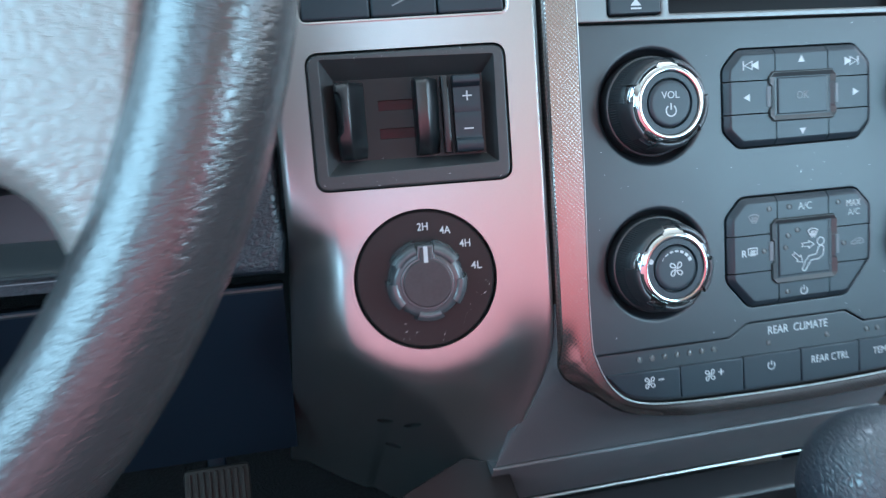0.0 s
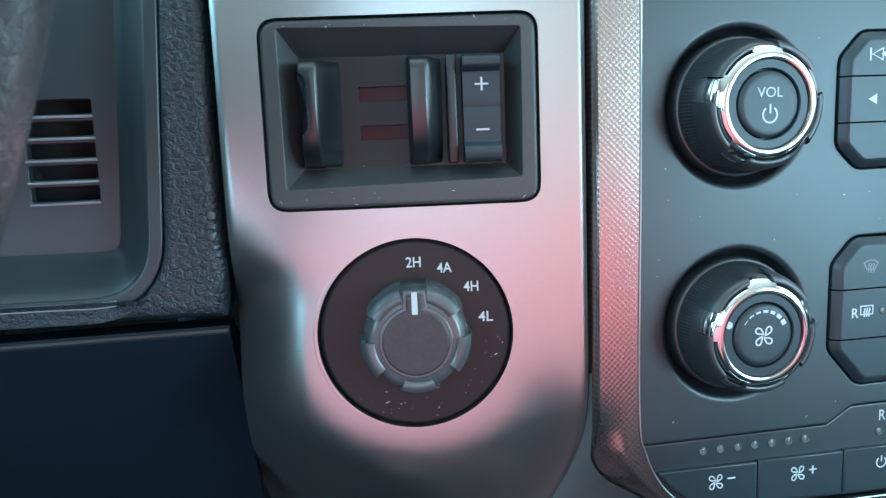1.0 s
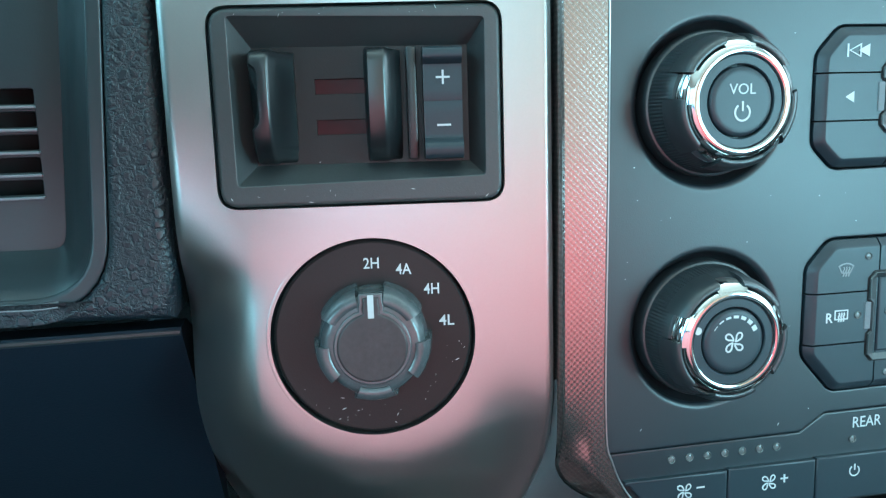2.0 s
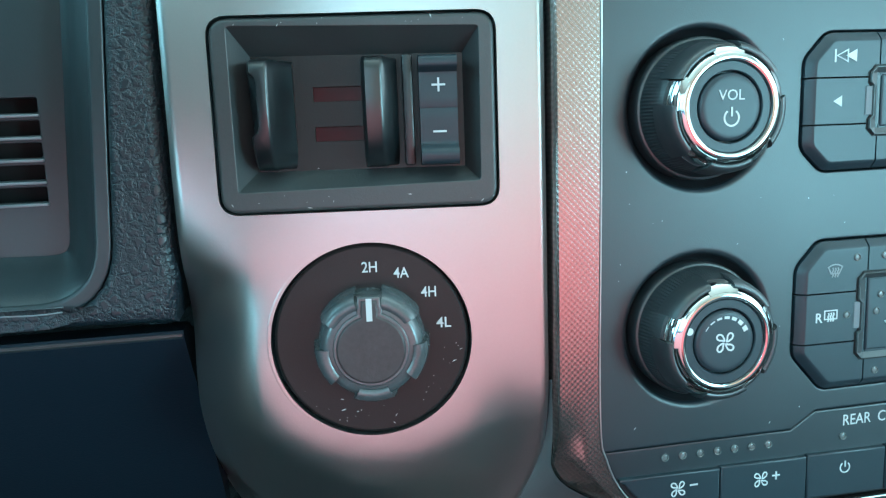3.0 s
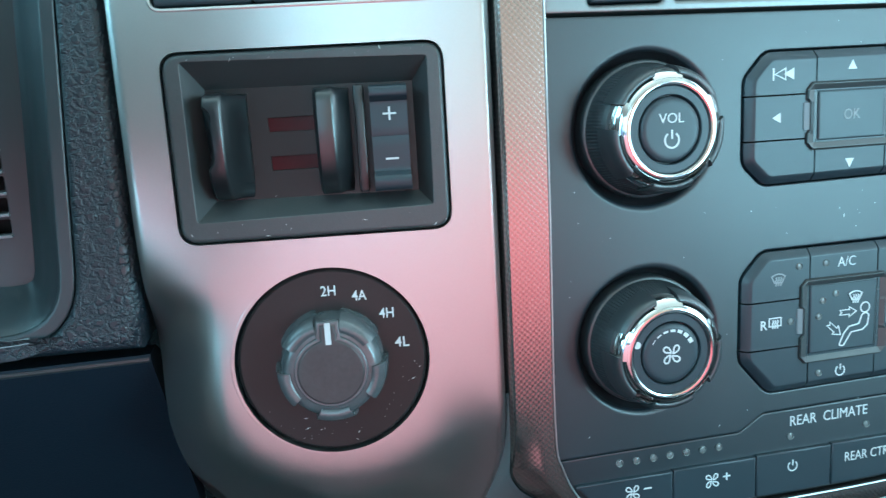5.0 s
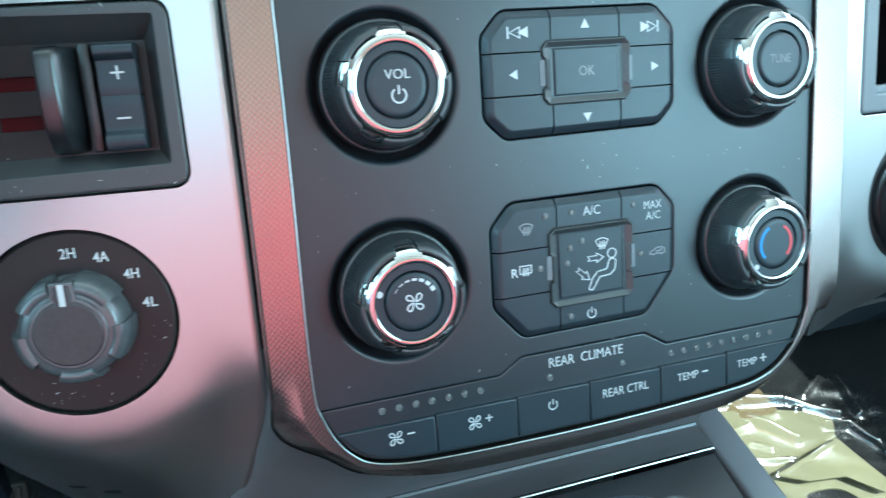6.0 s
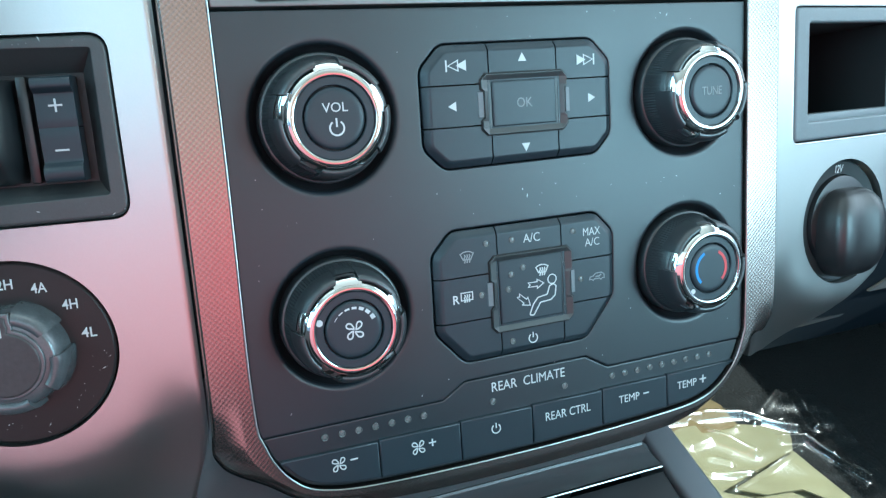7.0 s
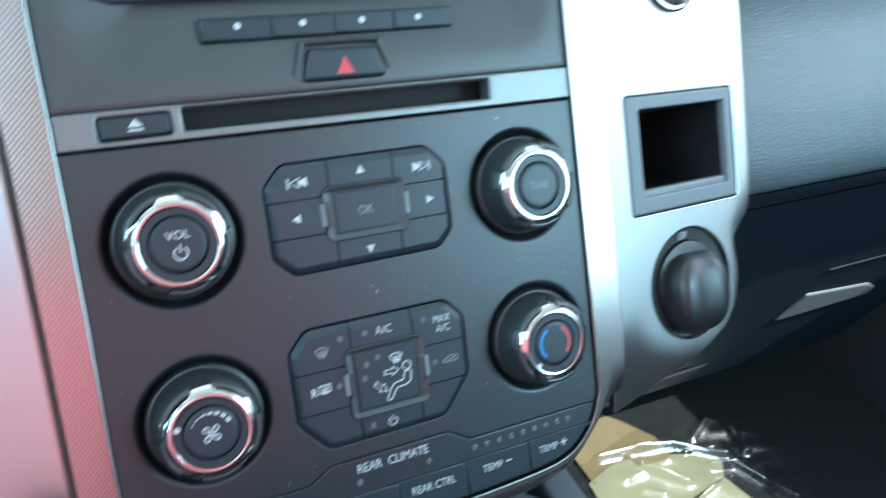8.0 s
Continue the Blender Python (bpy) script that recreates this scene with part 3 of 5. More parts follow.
def control_panel():
    root = thing("control_panel", "matte black audio and climate control panel with white print", "control panel")
    whole = ccw(panel_plan(0.0364))
    step = mm([(-140, -113.2), (-40.5, -113.2), (-31.0, -107.2), (25.0, -107.2), (35.8, -113.8), (140, -113.8)])
    upper = [p for p in whole if p[1] > (-0.1131 if p[0] < 0 else -0.1137)]
    # the face above the stepped line
    lo_l = [p for p in upper if p[0] < 0]
    lo_r = [p for p in upper if p[0] >= 0]
    lo_l.sort(key=lambda p: p[1])
    lo_r.sort(key=lambda p: -p[1])
    xl = lo_l[0][0] + 0.0006
    xr = lo_r[-1][0] - 0.0008
    top_face = [(xl, -0.1132)] + step[1:5] + [(xr, -0.1138)] + lo_r[::-1] + lo_l[::-1]
    holes = [inset(rounded(ccw(list(c)), 0.0060, 4), -0.0006) for c in (C1, C2)]
    wells = [ring_plan(x, z, 0.0254, 72) for x, z in KNOBS]
    part("faceplate", faceplate(top_face, holes, wells), PANEL, root)
    lower = [p for p in whole if p[1] <= (-0.1136 if p[0] < 0 else -0.1142)]
    lo = sorted(lower, key=lambda p: p[0])
    low_face = lo + [(xr + 0.0002, -0.1142)] + [(x, z - 0.0004) for x, z in step[4:0:-1]] + [(xl - 0.0002, -0.1136)]
    part("lower_faceplate", plate(low_face, FACE + 0.0006, 0.012, 0.0007), PANEL, root)
    for x, z in KNOBS:
        part("knob_well", lathe([(0.0190, FACE + 0.0064), (0.0224, FACE + 0.0062), (0.0237, FACE + 0.0051), (0.0247, FACE + 0.0036), (0.0253, FACE + 0.0021), (0.0255, FACE + 0.0018)], x, z, 72), BLACK, root)
    # row of buttons along the foot
    cuts = [-0.1060, -0.0684, -0.0345, -0.0022, 0.0317, 0.0654, 0.1030]
    foot = inset(ccw(panel_plan(0.0364)), 0.0016)
    for i, (x0, x1) in enumerate(zip(cuts, cuts[1:])):
        low = [p for p in foot if x0 + 0.0002 < p[0] < x1 - 0.0002 and p[1] < -0.1245]
        low.sort(key=lambda p: p[0])

        def foot_at(x):
            pts = sorted([p for p in foot if p[1] < -0.112], key=lambda p: p[0])
            for p, q in zip(pts, pts[1:]):
                if p[0] <= x <= q[0]:
                    return p[1] + (q[1] - p[1]) * (x - p[0]) / max(1e-6, q[0] - p[0])
            return -0.128
        a, b = x0 + 0.0002, x1 - 0.0002
        plan = [(a, min(-0.1245, foot_at(a)))] + low + [(b, min(-0.1245, foot_at(b))), (b, -0.1236), (a, -0.1232)]
        key = part("button", plate(plan, FACE - 0.0012, 0.010, 0.0006), BUTTON, root)
        y = FACE - 0.0012
        if i == 3:
            lettering("REAR CTRL", 0.0146, -0.1296, 0.0037, y, WHITE, key, 0.0216, -0.004)
        if i == 4:
            lettering("TEMP", 0.0452, -0.1298, 0.0033, y, WHITE, key, 0.0106, -0.006)
            part("symbol", ribbon(bmesh.new(), [(0.0525, -0.1294), (0.0555, -0.1294)], 0.0006, y), WHITE, key)
        if i == 5:
            lettering("TEMP", 0.0762, -0.1296, 0.0033, y, WHITE, key, 0.0106, -0.006)
            bm = ribbon(bmesh.new(), [(0.0832, -0.1290), (0.0868, -0.1290)], 0.0006, y)
            ribbon(bm, [(0.0850, -0.1272), (0.0850, -0.1308)], 0.0006, y - 0.0001)
            part("symbol", bm, WHITE, key)
        if i == 2:
            part("symbol", power_sign(bmesh.new(), -0.0191, -0.1295, 0.0019, y), WHITE, key)
        if i in (0, 1):
            x, z = ((-0.0845, -0.1290), (-0.0528, -0.1297))[i]
            bm = fan_sign(bmesh.new(), x, z, 0.0029, y)
            ribbon(bm, [(x + 0.0044, z + 0.0008), (x + 0.0074, z + 0.0008)], 0.00055, y)
            if i == 1:
                ribbon(bm, [(x + 0.0059, z + 0.0023), (x + 0.0059, z - 0.0007)], 0.00055, y - 0.0001)
            part("symbol", bm, WHITE, key)
    # indicator lenses
    spots = [(-0.0885 + 0.00657 * k, -0.1179) for k in range(7)] + [(0.0379 + 0.0065 * k, -0.1187) for k in range(9)] + [(-0.0191, -0.1184), (0.0143, -0.1185)]
    for x, z in spots:
        seat = part("lens_rim", lathe([(0.00100, FACE + 0.0007), (0.00106, FACE + 0.0002), (0.00124, FACE), (0.00140, FACE + 0.0002), (0.00146, FACE + 0.0012)], x, z, 20, False), LENS, root, "pale moulded ring round the lens")
        part("indicator_lens", lathe([(0.0006, FACE + 0.00035), (0.00100, FACE + 0.0005), (0.00104, FACE + 0.002)], x, z, 14), LENS, seat)
    lettering("REAR  CLIMATE", -0.0023, -0.1124, 0.0040, FACE + 0.0006, WHITE, root, 0.0338, 0.0)
    return root


def power_sign(bm, x, z, r, y):
    ribbon(bm, arc(x, z, r, 125, 415, 22), r * 0.24, y)
    ribbon(bm, [(x, z + r * 0.15), (x, z + r * 1.35)], r * 0.24, y - 0.0001)
    return bm


def fan_sign(bm, x, z, r, y, turn=20):
    for k in range(4):
        a = radians(turn + 90 * k)
        plan = []
        for f, g in ((0.12, 0.0), (0.40, -0.02), (0.78, 0.06), (0.98, 0.30), (0.92, 0.58), (0.66, 0.66), (0.42, 0.48), (0.30, 0.22)):
            plan.append((x + r * (f * math.cos(a) - g * math.sin(a)), z + r * (f * math.sin(a) + g * math.cos(a))))
        ribbon(bm, rounded(plan, r * 0.2, 2), r * 0.15, y - 0.00003 * k, True)
    return bm


control_panel()


def keypad(name, label, octagon, xs, zs, frame_plan, window, middle, marks):
    """A cluster of nine keys in one cut-cornered field: eight round a framed middle one."""
    root = thing(name, label, "keypad")
    octagon = rounded(ccw(list(octagon)), 0.0060, 4)
    floor_y, face_y, drop, bevel = 0.0085, 0.0004, 0.0021, 0.0027
    part("well", plate(inset(octagon, -0.0012), floor_y, floor_y + 0.002, 0.0002), VOID, root, "dark gap round the keys")
    tests = edge_tests(octagon)

    def dist(p):
        return min((p[0] - a[0]) * n[0] + (p[1] - a[1]) * n[1] for a, n in tests)

    def y_at(p):
        return face_y + drop * max(0.0, 1 - max(0.0, dist(p)) / bevel) ** 1.25

    keys = {}
    for i in range(3):
        for j in range(3):
            if i == 1 and j == 1:
                continue
            g = 0.00028
            cell = (xs[i] + g, xs[i + 1] - g, zs[j] + g, zs[j + 1] - g)
            bm = bmesh.new()
            rings = [octagon] + [inset(octagon, bevel * f) for f in (0.15, 0.35, 0.65, 1.0, 1.15)]
            polys = [clip_box(rings[-1], *cell)]
            for outer, inner_ in zip(rings, rings[1:]):
                for k in range(len(octagon)):
                    q = (k + 1) % len(octagon)
                    polys.append(clip_box([outer[k], outer[q], inner_[q], inner_[k]], *cell))
            for plan in polys:
                if len(plan) > 2 and abs(area(plan)) > 1e-9:
                    bm.faces.new([bm.verts.new((x, y_at((x, z)), z)) for x, z in plan])
            border = clip_box(octagon, *cell)
            dense = []
            for p, q in zip(border, border[1:] + border[:1]):
                n = max(1, int(math.dist(p, q) / 0.0008))
                dense += [(p[0] + (q[0] - p[0]) * s / n, p[1] + (q[1] - p[1]) * s / n) for s in range(n)]
            top = [bm.verts.new((x, y_at((x, z)), z)) for x, z in dense]
            low = loop(bm, dense, floor_y)
            bridge(bm, top, low)
            bmesh.ops.remove_doubles(bm, verts=bm.verts[:], dist=0.00003)
            keys[i, j] = part("button", bm, BUTTON, root, smooth=40)
    # a frame that slopes down towards the middle key
    bm = bmesh.new()
    frame_plan = ccw(list(frame_plan))
    rows = [loop(bm, p, y) for p, y in ((frame_plan, floor_y), (frame_plan, face_y - 0.0006), (inset(frame_plan, 0.00025), face_y - 0.0010), (inset(frame_plan, 0.0004), face_y - 0.0010))]
    for a, b in zip(rows, rows[1:]):
        bridge(bm, a, b)
    wx, wz = [p[0] for p in window], [p[1] for p in window]
    low = [(min(max(px, min(wx)), max(wx)), min(max(pz, min(wz)), max(wz))) for px, pz in frame_plan]
    x0, x1, z0, z1 = middle
    ledge = [(min(max(px, x0 - 0.0007), x1 + 0.0007), min(max(pz, z0 - 0.0007), z1 + 0.0007)) for px, pz in low]
    foot = [loop(bm, p, y) for p, y in ((low, face_y - 0.0001), (low, face_y + 0.0002), (ledge, face_y + 0.0002), (ledge, floor_y))]
    for a, b in zip([rows[-1]] + foot, foot):
        bridge(bm, a, b)
    bmesh.ops.remove_doubles(bm, verts=bm.verts[:], dist=0.00002)
    # no groove is cut: a dark strip on the keys paints the gap's shade
    part("gap", plate(inset(frame_plan, -0.0005), face_y - 0.0001, face_y + 0.0010, 0.00005, [inset(frame_plan, 0.0005)], 0.00005), VOID, root, "dark strip round the frame, painted shade of its gap")
    part("surround", bm, DUSTY, root, "raised grey frame sloping to the middle key", smooth=4)
    zc = (z0 + z1) / 2
    for s in (-1, 1):
        bm = bmesh.new()
        edge = (max if s > 0 else min)(p[0] for p in frame_plan) - s * 0.0011
        rows = [[bm.verts.new((edge + s * dx, y, zc + zz)) for dx, y in ((0.0004, face_y - 0.0008), (0.0022, face_y - 0.0004), (0.0025, face_y + 0.0002), (0.0025, face_y + 0.002), (0.0004, face_y + 0.002))] for zz in (-0.0046, 0.0046)]
        bridge(bm, rows[0], rows[1])
        bm.faces.new(rows[0]), bm.faces.new(rows[1])
        part("rocker_tab", bm, GREYFRAME, root, "pale grey rocker tab")
    keys[1, 1] = part("centre_button", plate(box_plan(x0 - 0.0005, x1 + 0.0005, z0 - 0.0005, z1 + 0.0005, 0.0004, 2), face_y - 0.0004, floor_y, 0.0005), BUTTON, root)
    marks(keys, face_y)
    return root


def surround_plan(xc, z0, z1):
    zc = (z0 + z1) / 2
    half = [(16.2, z1), (18.3, z1 - 2.2), (18.3, zc + 6.0), (17.2, zc + 4.9), (17.2, zc - 4.9), (18.3, zc - 6.0), (18.3, z0 + 2.2), (16.2, z0)]
    plan = [(xc + a, b) for a, b in half] + [(xc - a, b) for a, b in half[::-1]]
    return mm(plan)


def arrow(x, z, r, turn):
    return [(x + r * math.cos(radians(turn + a)), z + r * math.sin(radians(turn + a))) for a in (0, 122, 238)]


def audio_marks(keys, y):
    blobs = {(0, 1): (-0.0293, 0.0001, 180), (2, 1): (0.0294, 0.0, 0), (1, 2): (-0.0001, 0.0164, 90), (1, 0): (-0.0001, -0.0166, 270)}
    for k, (x, z, turn) in blobs.items():
        part("symbol", blob(bmesh.new(), arrow(x, z, 0.0021, turn), y), WHITE, keys[k])
    for k, x, s in (((0, 2), -0.0272, 1), ((2, 2), 0.0273, -1)):
        z = 0.0147
        bm = ribbon(bmesh.new(), [(x - s * 0.0040, z - 0.0021), (x - s * 0.0040, z + 0.0021)], 0.0006, y)
        ribbon(bm, [(x - s * 0.0034, z), (x + s * 0.0006, z + 0.0019), (x + s * 0.0006, z - 0.0019)], 0.0004, y - 0.0001, True)
        blob(bm, [(x - s * 0.0002, z), (x + s * 0.0038, z + 0.0020), (x + s * 0.0038, z - 0.0020)], y - 0.0002)
        part("symbol", bm, WHITE, keys[k])
    lettering("OK", 0.0, 0.0, 0.0036, y - 0.0004, GREYPRINT, keys[1, 1], 0.0066, 0.0)


keypad("audio_keypad", "black audio keypad with track arrows round an OK key", C1,
       (-0.0420, -0.0143, 0.0144, 0.0400), (-0.0230, -0.0075, 0.0077, 0.0230),
       surround_plan(0.2, -11.3, 11.2), mm([(-15.2, -9.0), (15.5, -9.0), (15.5, 9.0), (-15.2, 9.0)]), (-0.0130, 0.0132, -0.0080, 0.0081), audio_marks)


def screen_sign(bm, x, z, s, y, curved):
    """A heated or blown screen: an outline with three rising waves."""
    if curved:
        ribbon(bm, [(x - 2.6 * s, z + 1.1 * s), (x - 1.3 * s, z + 1.75 * s), (x, z + 1.95 * s), (x + 1.3 * s, z + 1.75 * s), (x + 2.6 * s, z + 1.1 * s),
                    (x + 1.5 * s, z - 1.1 * s), (x - 1.5 * s, z - 1.1 * s)], 0.42 * s, y, True)
    else:
        ribbon(bm, [(x - 2.4 * s, z + 1.6 * s), (x + 2.4 * s, z + 1.6 * s), (x + 2.4 * s, z - 1.4 * s), (x - 2.4 * s, z - 1.4 * s)], 0.42 * s, y, True)
    for k in (-1, 0, 1):
        cx = x + 0.95 * s * k
        ribbon(bm, [(cx, z + 0.9 * s), (cx + 0.25 * s, z + 0.2 * s), (cx - 0.2 * s, z - 0.6 * s), (cx + 0.2 * s, z - 1.4 * s), (cx - 0.15 * s, z - 2.3 * s)], 0.42 * s, y - 0.0001)
    return bm


def climate_marks(keys, y):
    lens = {(0, 2): [(-19.4, -52.6)], (1, 2): [(-8.4, -52.5)], (2, 2): [(19.1, -52.5)], (0, 1): [(-22.5, -72.6)], (2, 1): [(22.0, -72.8)], (1, 0): [(-10.2, -93.6)],
            (1, 1): [(-4.3, -64.0), (-9.6, -66.2), (-11.1, -72.0)]}
    for k, spots in lens.items():
        yy = y - (0.0004 if k == (1, 1) else 0)
        for x, z in spots:
            part("lens_rim", lathe([(0.00092, yy + 0.0002), (0.00098, yy - 0.0003), (0.00114, yy - 0.0005), (0.00130, yy - 0.0003), (0.00136, yy + 0.0006)], x * MM, z * MM, 18, False), LENS, keys[k], "pale moulded ring round the lens")
            part("indicator_lens", lathe([(0.0005, yy - 0.0002), (0.00092, yy - 0.0001), (0.00096, yy + 0.0006)], x * MM, z * MM, 14), LENS, keys[k])
    part("symbol", screen_sign(bmesh.new(), -0.0278, -0.0566, 0.00105, y, True), GREYPRINT, keys[0, 2])
    lettering("A/C", 0.0003, -0.0526, 0.0035, y, WHITE, keys[1, 2], 0.0074, -0.006)
    lettering("MAX", 0.0279, -0.0535, 0.0032, y, WHITE, keys[2, 2], 0.0080, -0.008)
    lettering("A/C", 0.0280, -0.0579, 0.0032, y, WHITE, keys[2, 2], 0.0068, -0.008)
    lettering("R", -0.0333, -0.0729, 0.0034, y, WHITE, keys[0, 1], 0.0026, 0.01)
    part("symbol", screen_sign(bmesh.new(), -0.0288, -0.0722, 0.00100, y, False), WHITE, keys[0, 1])
    # recirculation car
    x, z = 0.0298, -0.0729
    car = [(-4.0, -0.9), (-3.6, 0.3), (-2.0, 0.6), (-0.6, 1.7), (2.4, 1.8), (3.8, 0.9), (3.9, -0.9), (2.8, -0.9), (2.2, -1.5), (1.4, -0.9), (-1.4, -0.9), (-2.0, -1.5), (-2.8, -0.9)]
    bm = ribbon(bmesh.new(), [(x + a * 0.0009, z + b * 0.0009) for a, b in car], 0.0004, y, True)
    ribbon(bm, [(x - 0.0008, z + 0.0001), (x + 0.0012, z + 0.0002), (x + 0.0020, z + 0.0009)], 0.0005, y - 0.0001)
    part("symbol", bm, GREYPRINT, keys[2, 1])
    part("symbol", power_sign(bmesh.new(), -0.0010, -0.0938, 0.0019, y), WHITE, keys[1, 0])
    # air-direction figure: seat-shaped outline, head ring, two arrows and a screen
    y -= 0.0004
    bm = ribbon(bmesh.new(), arc(0.0085, -0.0706, 0.0019, 0, 342, 20), 0.00045, y, True)
    body = [(-2.4, -84.0), (-0.4, -84.2), (2.8, -79.4), (7.6, -79.0), (9.6, -77.4), (10.2, -73.6), (9.0, -72.6), (7.2, -73.2), (6.0, -76.6), (1.8, -77.2), (-0.4, -79.6)]
    ribbon(bm, rounded(mm(body), 0.0008, 3), 0.00045, y - 0.0001, True)
    for cx, cz, turn in ((1.2, -71.6, 0), (-4.4, -77.6, -42)):
        shape = [(-3.6, 0.9), (0.4, 0.9), (0.4, 1.9), (3.4, 0.0), (0.4, -1.9), (0.4, -0.9), (-3.6, -0.9), (-2.8, 0)]
        a = radians(turn)
        pts = [(cx + p * math.cos(a) - q * math.sin(a), cz + p * math.sin(a) + q * math.cos(a)) for p, q in shape]
        ribbon(bm, mm(pts), 0.0004, y - 0.0002, True)
    screen_sign(bm, 0.0040, -0.0660, 0.00105, y - 0.0003, True)
    part("symbol", bm, WHITE, keys[1, 1], "white print of a seated airflow diagram")


keypad("climate_keypad", "black climate keypad with airflow key and indicator dots", C2,
       (-0.0425, -0.0149, 0.0136, 0.0400), (-0.1000, -0.0822, -0.0645, -0.0460),
       surround_plan(-0.4, -88.8, -58.0), mm([(-15.8, -86.6), (14.9, -86.6), (14.9, -60.0), (-15.8, -60.0)]), (-0.0143, 0.0128, -0.0853, -0.0605), climate_marks)


# ---- rotary knobs ----
CAP_Y = -0.0130


def swept(profile, x, z, start, end, n=14):
    """A closed (radius, y) section swept over an arc whose ends follow start and end, one angle for each point of the section."""
    bm = bmesh.new()
    rows = []
    for i in range(n + 1):
        row = []
        for (r, y), a0, a1 in zip(profile, start, end):
            a = radians(a0 + (a1 - a0) * i / n)
            row.append(bm.verts.new((x + r * math.cos(a), y, z + r * math.sin(a))))
        rows.append(row)
    for a, b in zip(rows, rows[1:]):
        bridge(bm, a, b)
    bm.faces.new(rows[0]), bm.faces.new(rows[-1])
    return bm


def rotary_knob(x, z, label, marks):
    root = thing("rotary_knob", label, "knob", "rotary knobs of the control panel")

    def ribs(a, k):
        return 1.0 + (0.006 * math.sin(120 * a) if 4 <= k <= 7 else 0.0)

    part("skirt", lathe([(0.0158, -0.0098), (0.0180, -0.0096), (0.0190, -0.0082), (0.0199, -0.0060), (0.0204, -0.0046), (0.0208, -0.0024), (0.0213, 0.0004), (0.0216, 0.0022),
                         (0.0217, 0.0028), (0.0223, 0.0030), (0.0227, 0.0036), (0.0228, 0.0044), (0.0228, 0.0090)], x, z, 480, True, None, ribs), RUBBER, root, "dusty rubber skirt with fine ribs")
    ring = [(0.0136, -0.0112), (0.0137, -0.0131), (0.0139, -0.01350), (0.0144, -0.01368), (0.0151, -0.01362), (0.0158, -0.01338), (0.0164, -0.0129), (0.0167, -0.0123), (0.0169, -0.0112)]
    part("chrome_ring", lathe(ring, x, z, 120, False), CHROME, root, "polished chrome ring")
    lug = [(0.0160, -0.0134), (0.0167, -0.0130), (0.0176, -0.0124), (0.0184, -0.0115), (0.0190, -0.0104), (0.0193, -0.0090), (0.0194, -0.0078), (0.0180, -0.0078)]
    grip = [(0.0169, -0.0104), (0.0170, -0.0121), (0.0173, -0.0127), (0.0178, -0.0129), (0.0185, -0.0127), (0.0192, -0.0120), (0.0198, -0.0107), (0.0202, -0.0088), (0.0206, -0.0060), (0.0207, -0.0042), (0.0196, -0.0042)]
    flare = [5.5, 4.5, 3.0, 2.0, 1.0, 0.3, 0.0, 0.0, 0.0, 0.0, 0.0]
    for k in range(5):
        a = 93 + 72 * k
        part("chrome_lug", arc_sweep(lug, x, z, a - 17, a + 17, 16), CHROME, root, smooth=55)
        part("rubber_grip", swept(grip, x, z, [a + 11.5 + e for e in flare], [a + 60.5 - e for e in flare]), RUBBER, root, smooth=40)
    part("face_ring", lathe([(0.0106, -0.0100), (0.0107, -0.0123), (0.0110, -0.0127), (0.0113, -0.0127), (0.0132, -0.0127), (0.0134, -0.0127), (0.0137, -0.0124), (0.0138, -0.0110)], x, z, 96, False), BUTTON, root)
    cap = part("cap", lathe([(0.0080, CAP_Y), (0.0090, CAP_Y), (0.0097, CAP_Y + 0.0002), (0.0101, CAP_Y + 0.0006), (0.0103, CAP_Y + 0.0012), (0.0103, -0.0100)], x, z, 72), BUTTON, root)
    marks(root, cap, x, z)
    return root


def vol_marks(root, cap, x, z):
    lettering("VOL", x + 0.0002, z + 0.0036, 0.0031, CAP_Y, WHITE, cap, 0.0086, 0.0)
    part("symbol", power_sign(bmesh.new(), x + 0.0003, z - 0.0032, 0.0024, CAP_Y), WHITE, cap)


def fan_marks(root, cap, x, z):
    part("symbol", fan_sign(bmesh.new(), x, z - 0.0002, 0.0034, CAP_Y), WHITE, cap)
    for k in range(7):
        a = 150 - 19 * k
        part("speed_mark", ribbon(bmesh.new(), arc(x, z, 0.0078, a, a - 13, 4), 0.0002 + 0.00022 * k, CAP_Y), WHITE, cap)
    part("pointer", blob(bmesh.new(), ring_plan(x - 0.0120, z + 0.0042, 0.0012, 20), -0.0127), WHITE, root)


def tune_marks(root, cap, x, z):
    lettering("TUNE", x, z + 0.0002, 0.0033, CAP_Y, GREYPRINT, cap, 0.0098, 0.0)


def temp_marks(root, cap, x, z):
    part("symbol", ribbon(bmesh.new(), arc(x, z, 0.0076, 118, 226, 18), 0.0012, CAP_Y), BLUEP, cap, "blue cold arc")
    part("symbol", ribbon(bmesh.new(), arc(x, z, 0.0076, 62, -44, 18), 0.0012, CAP_Y), REDP, cap, "red warm arc")
    part("pointer", blob(bmesh.new(), ring_plan(x - 0.0092, z - 0.0088, 0.0011, 20), -0.0127), WHITE, root)


for (x, z), label, marks in zip(KNOBS, ("black volume knob with chrome ring and power sign", "black fan speed knob with chrome ring and white dot",
                                        "black tuning knob with chrome ring", "black temperature knob with blue and red arcs"), (vol_marks, fan_marks, tune_marks, temp_marks)):
    rotary_knob(x, z, label, marks)


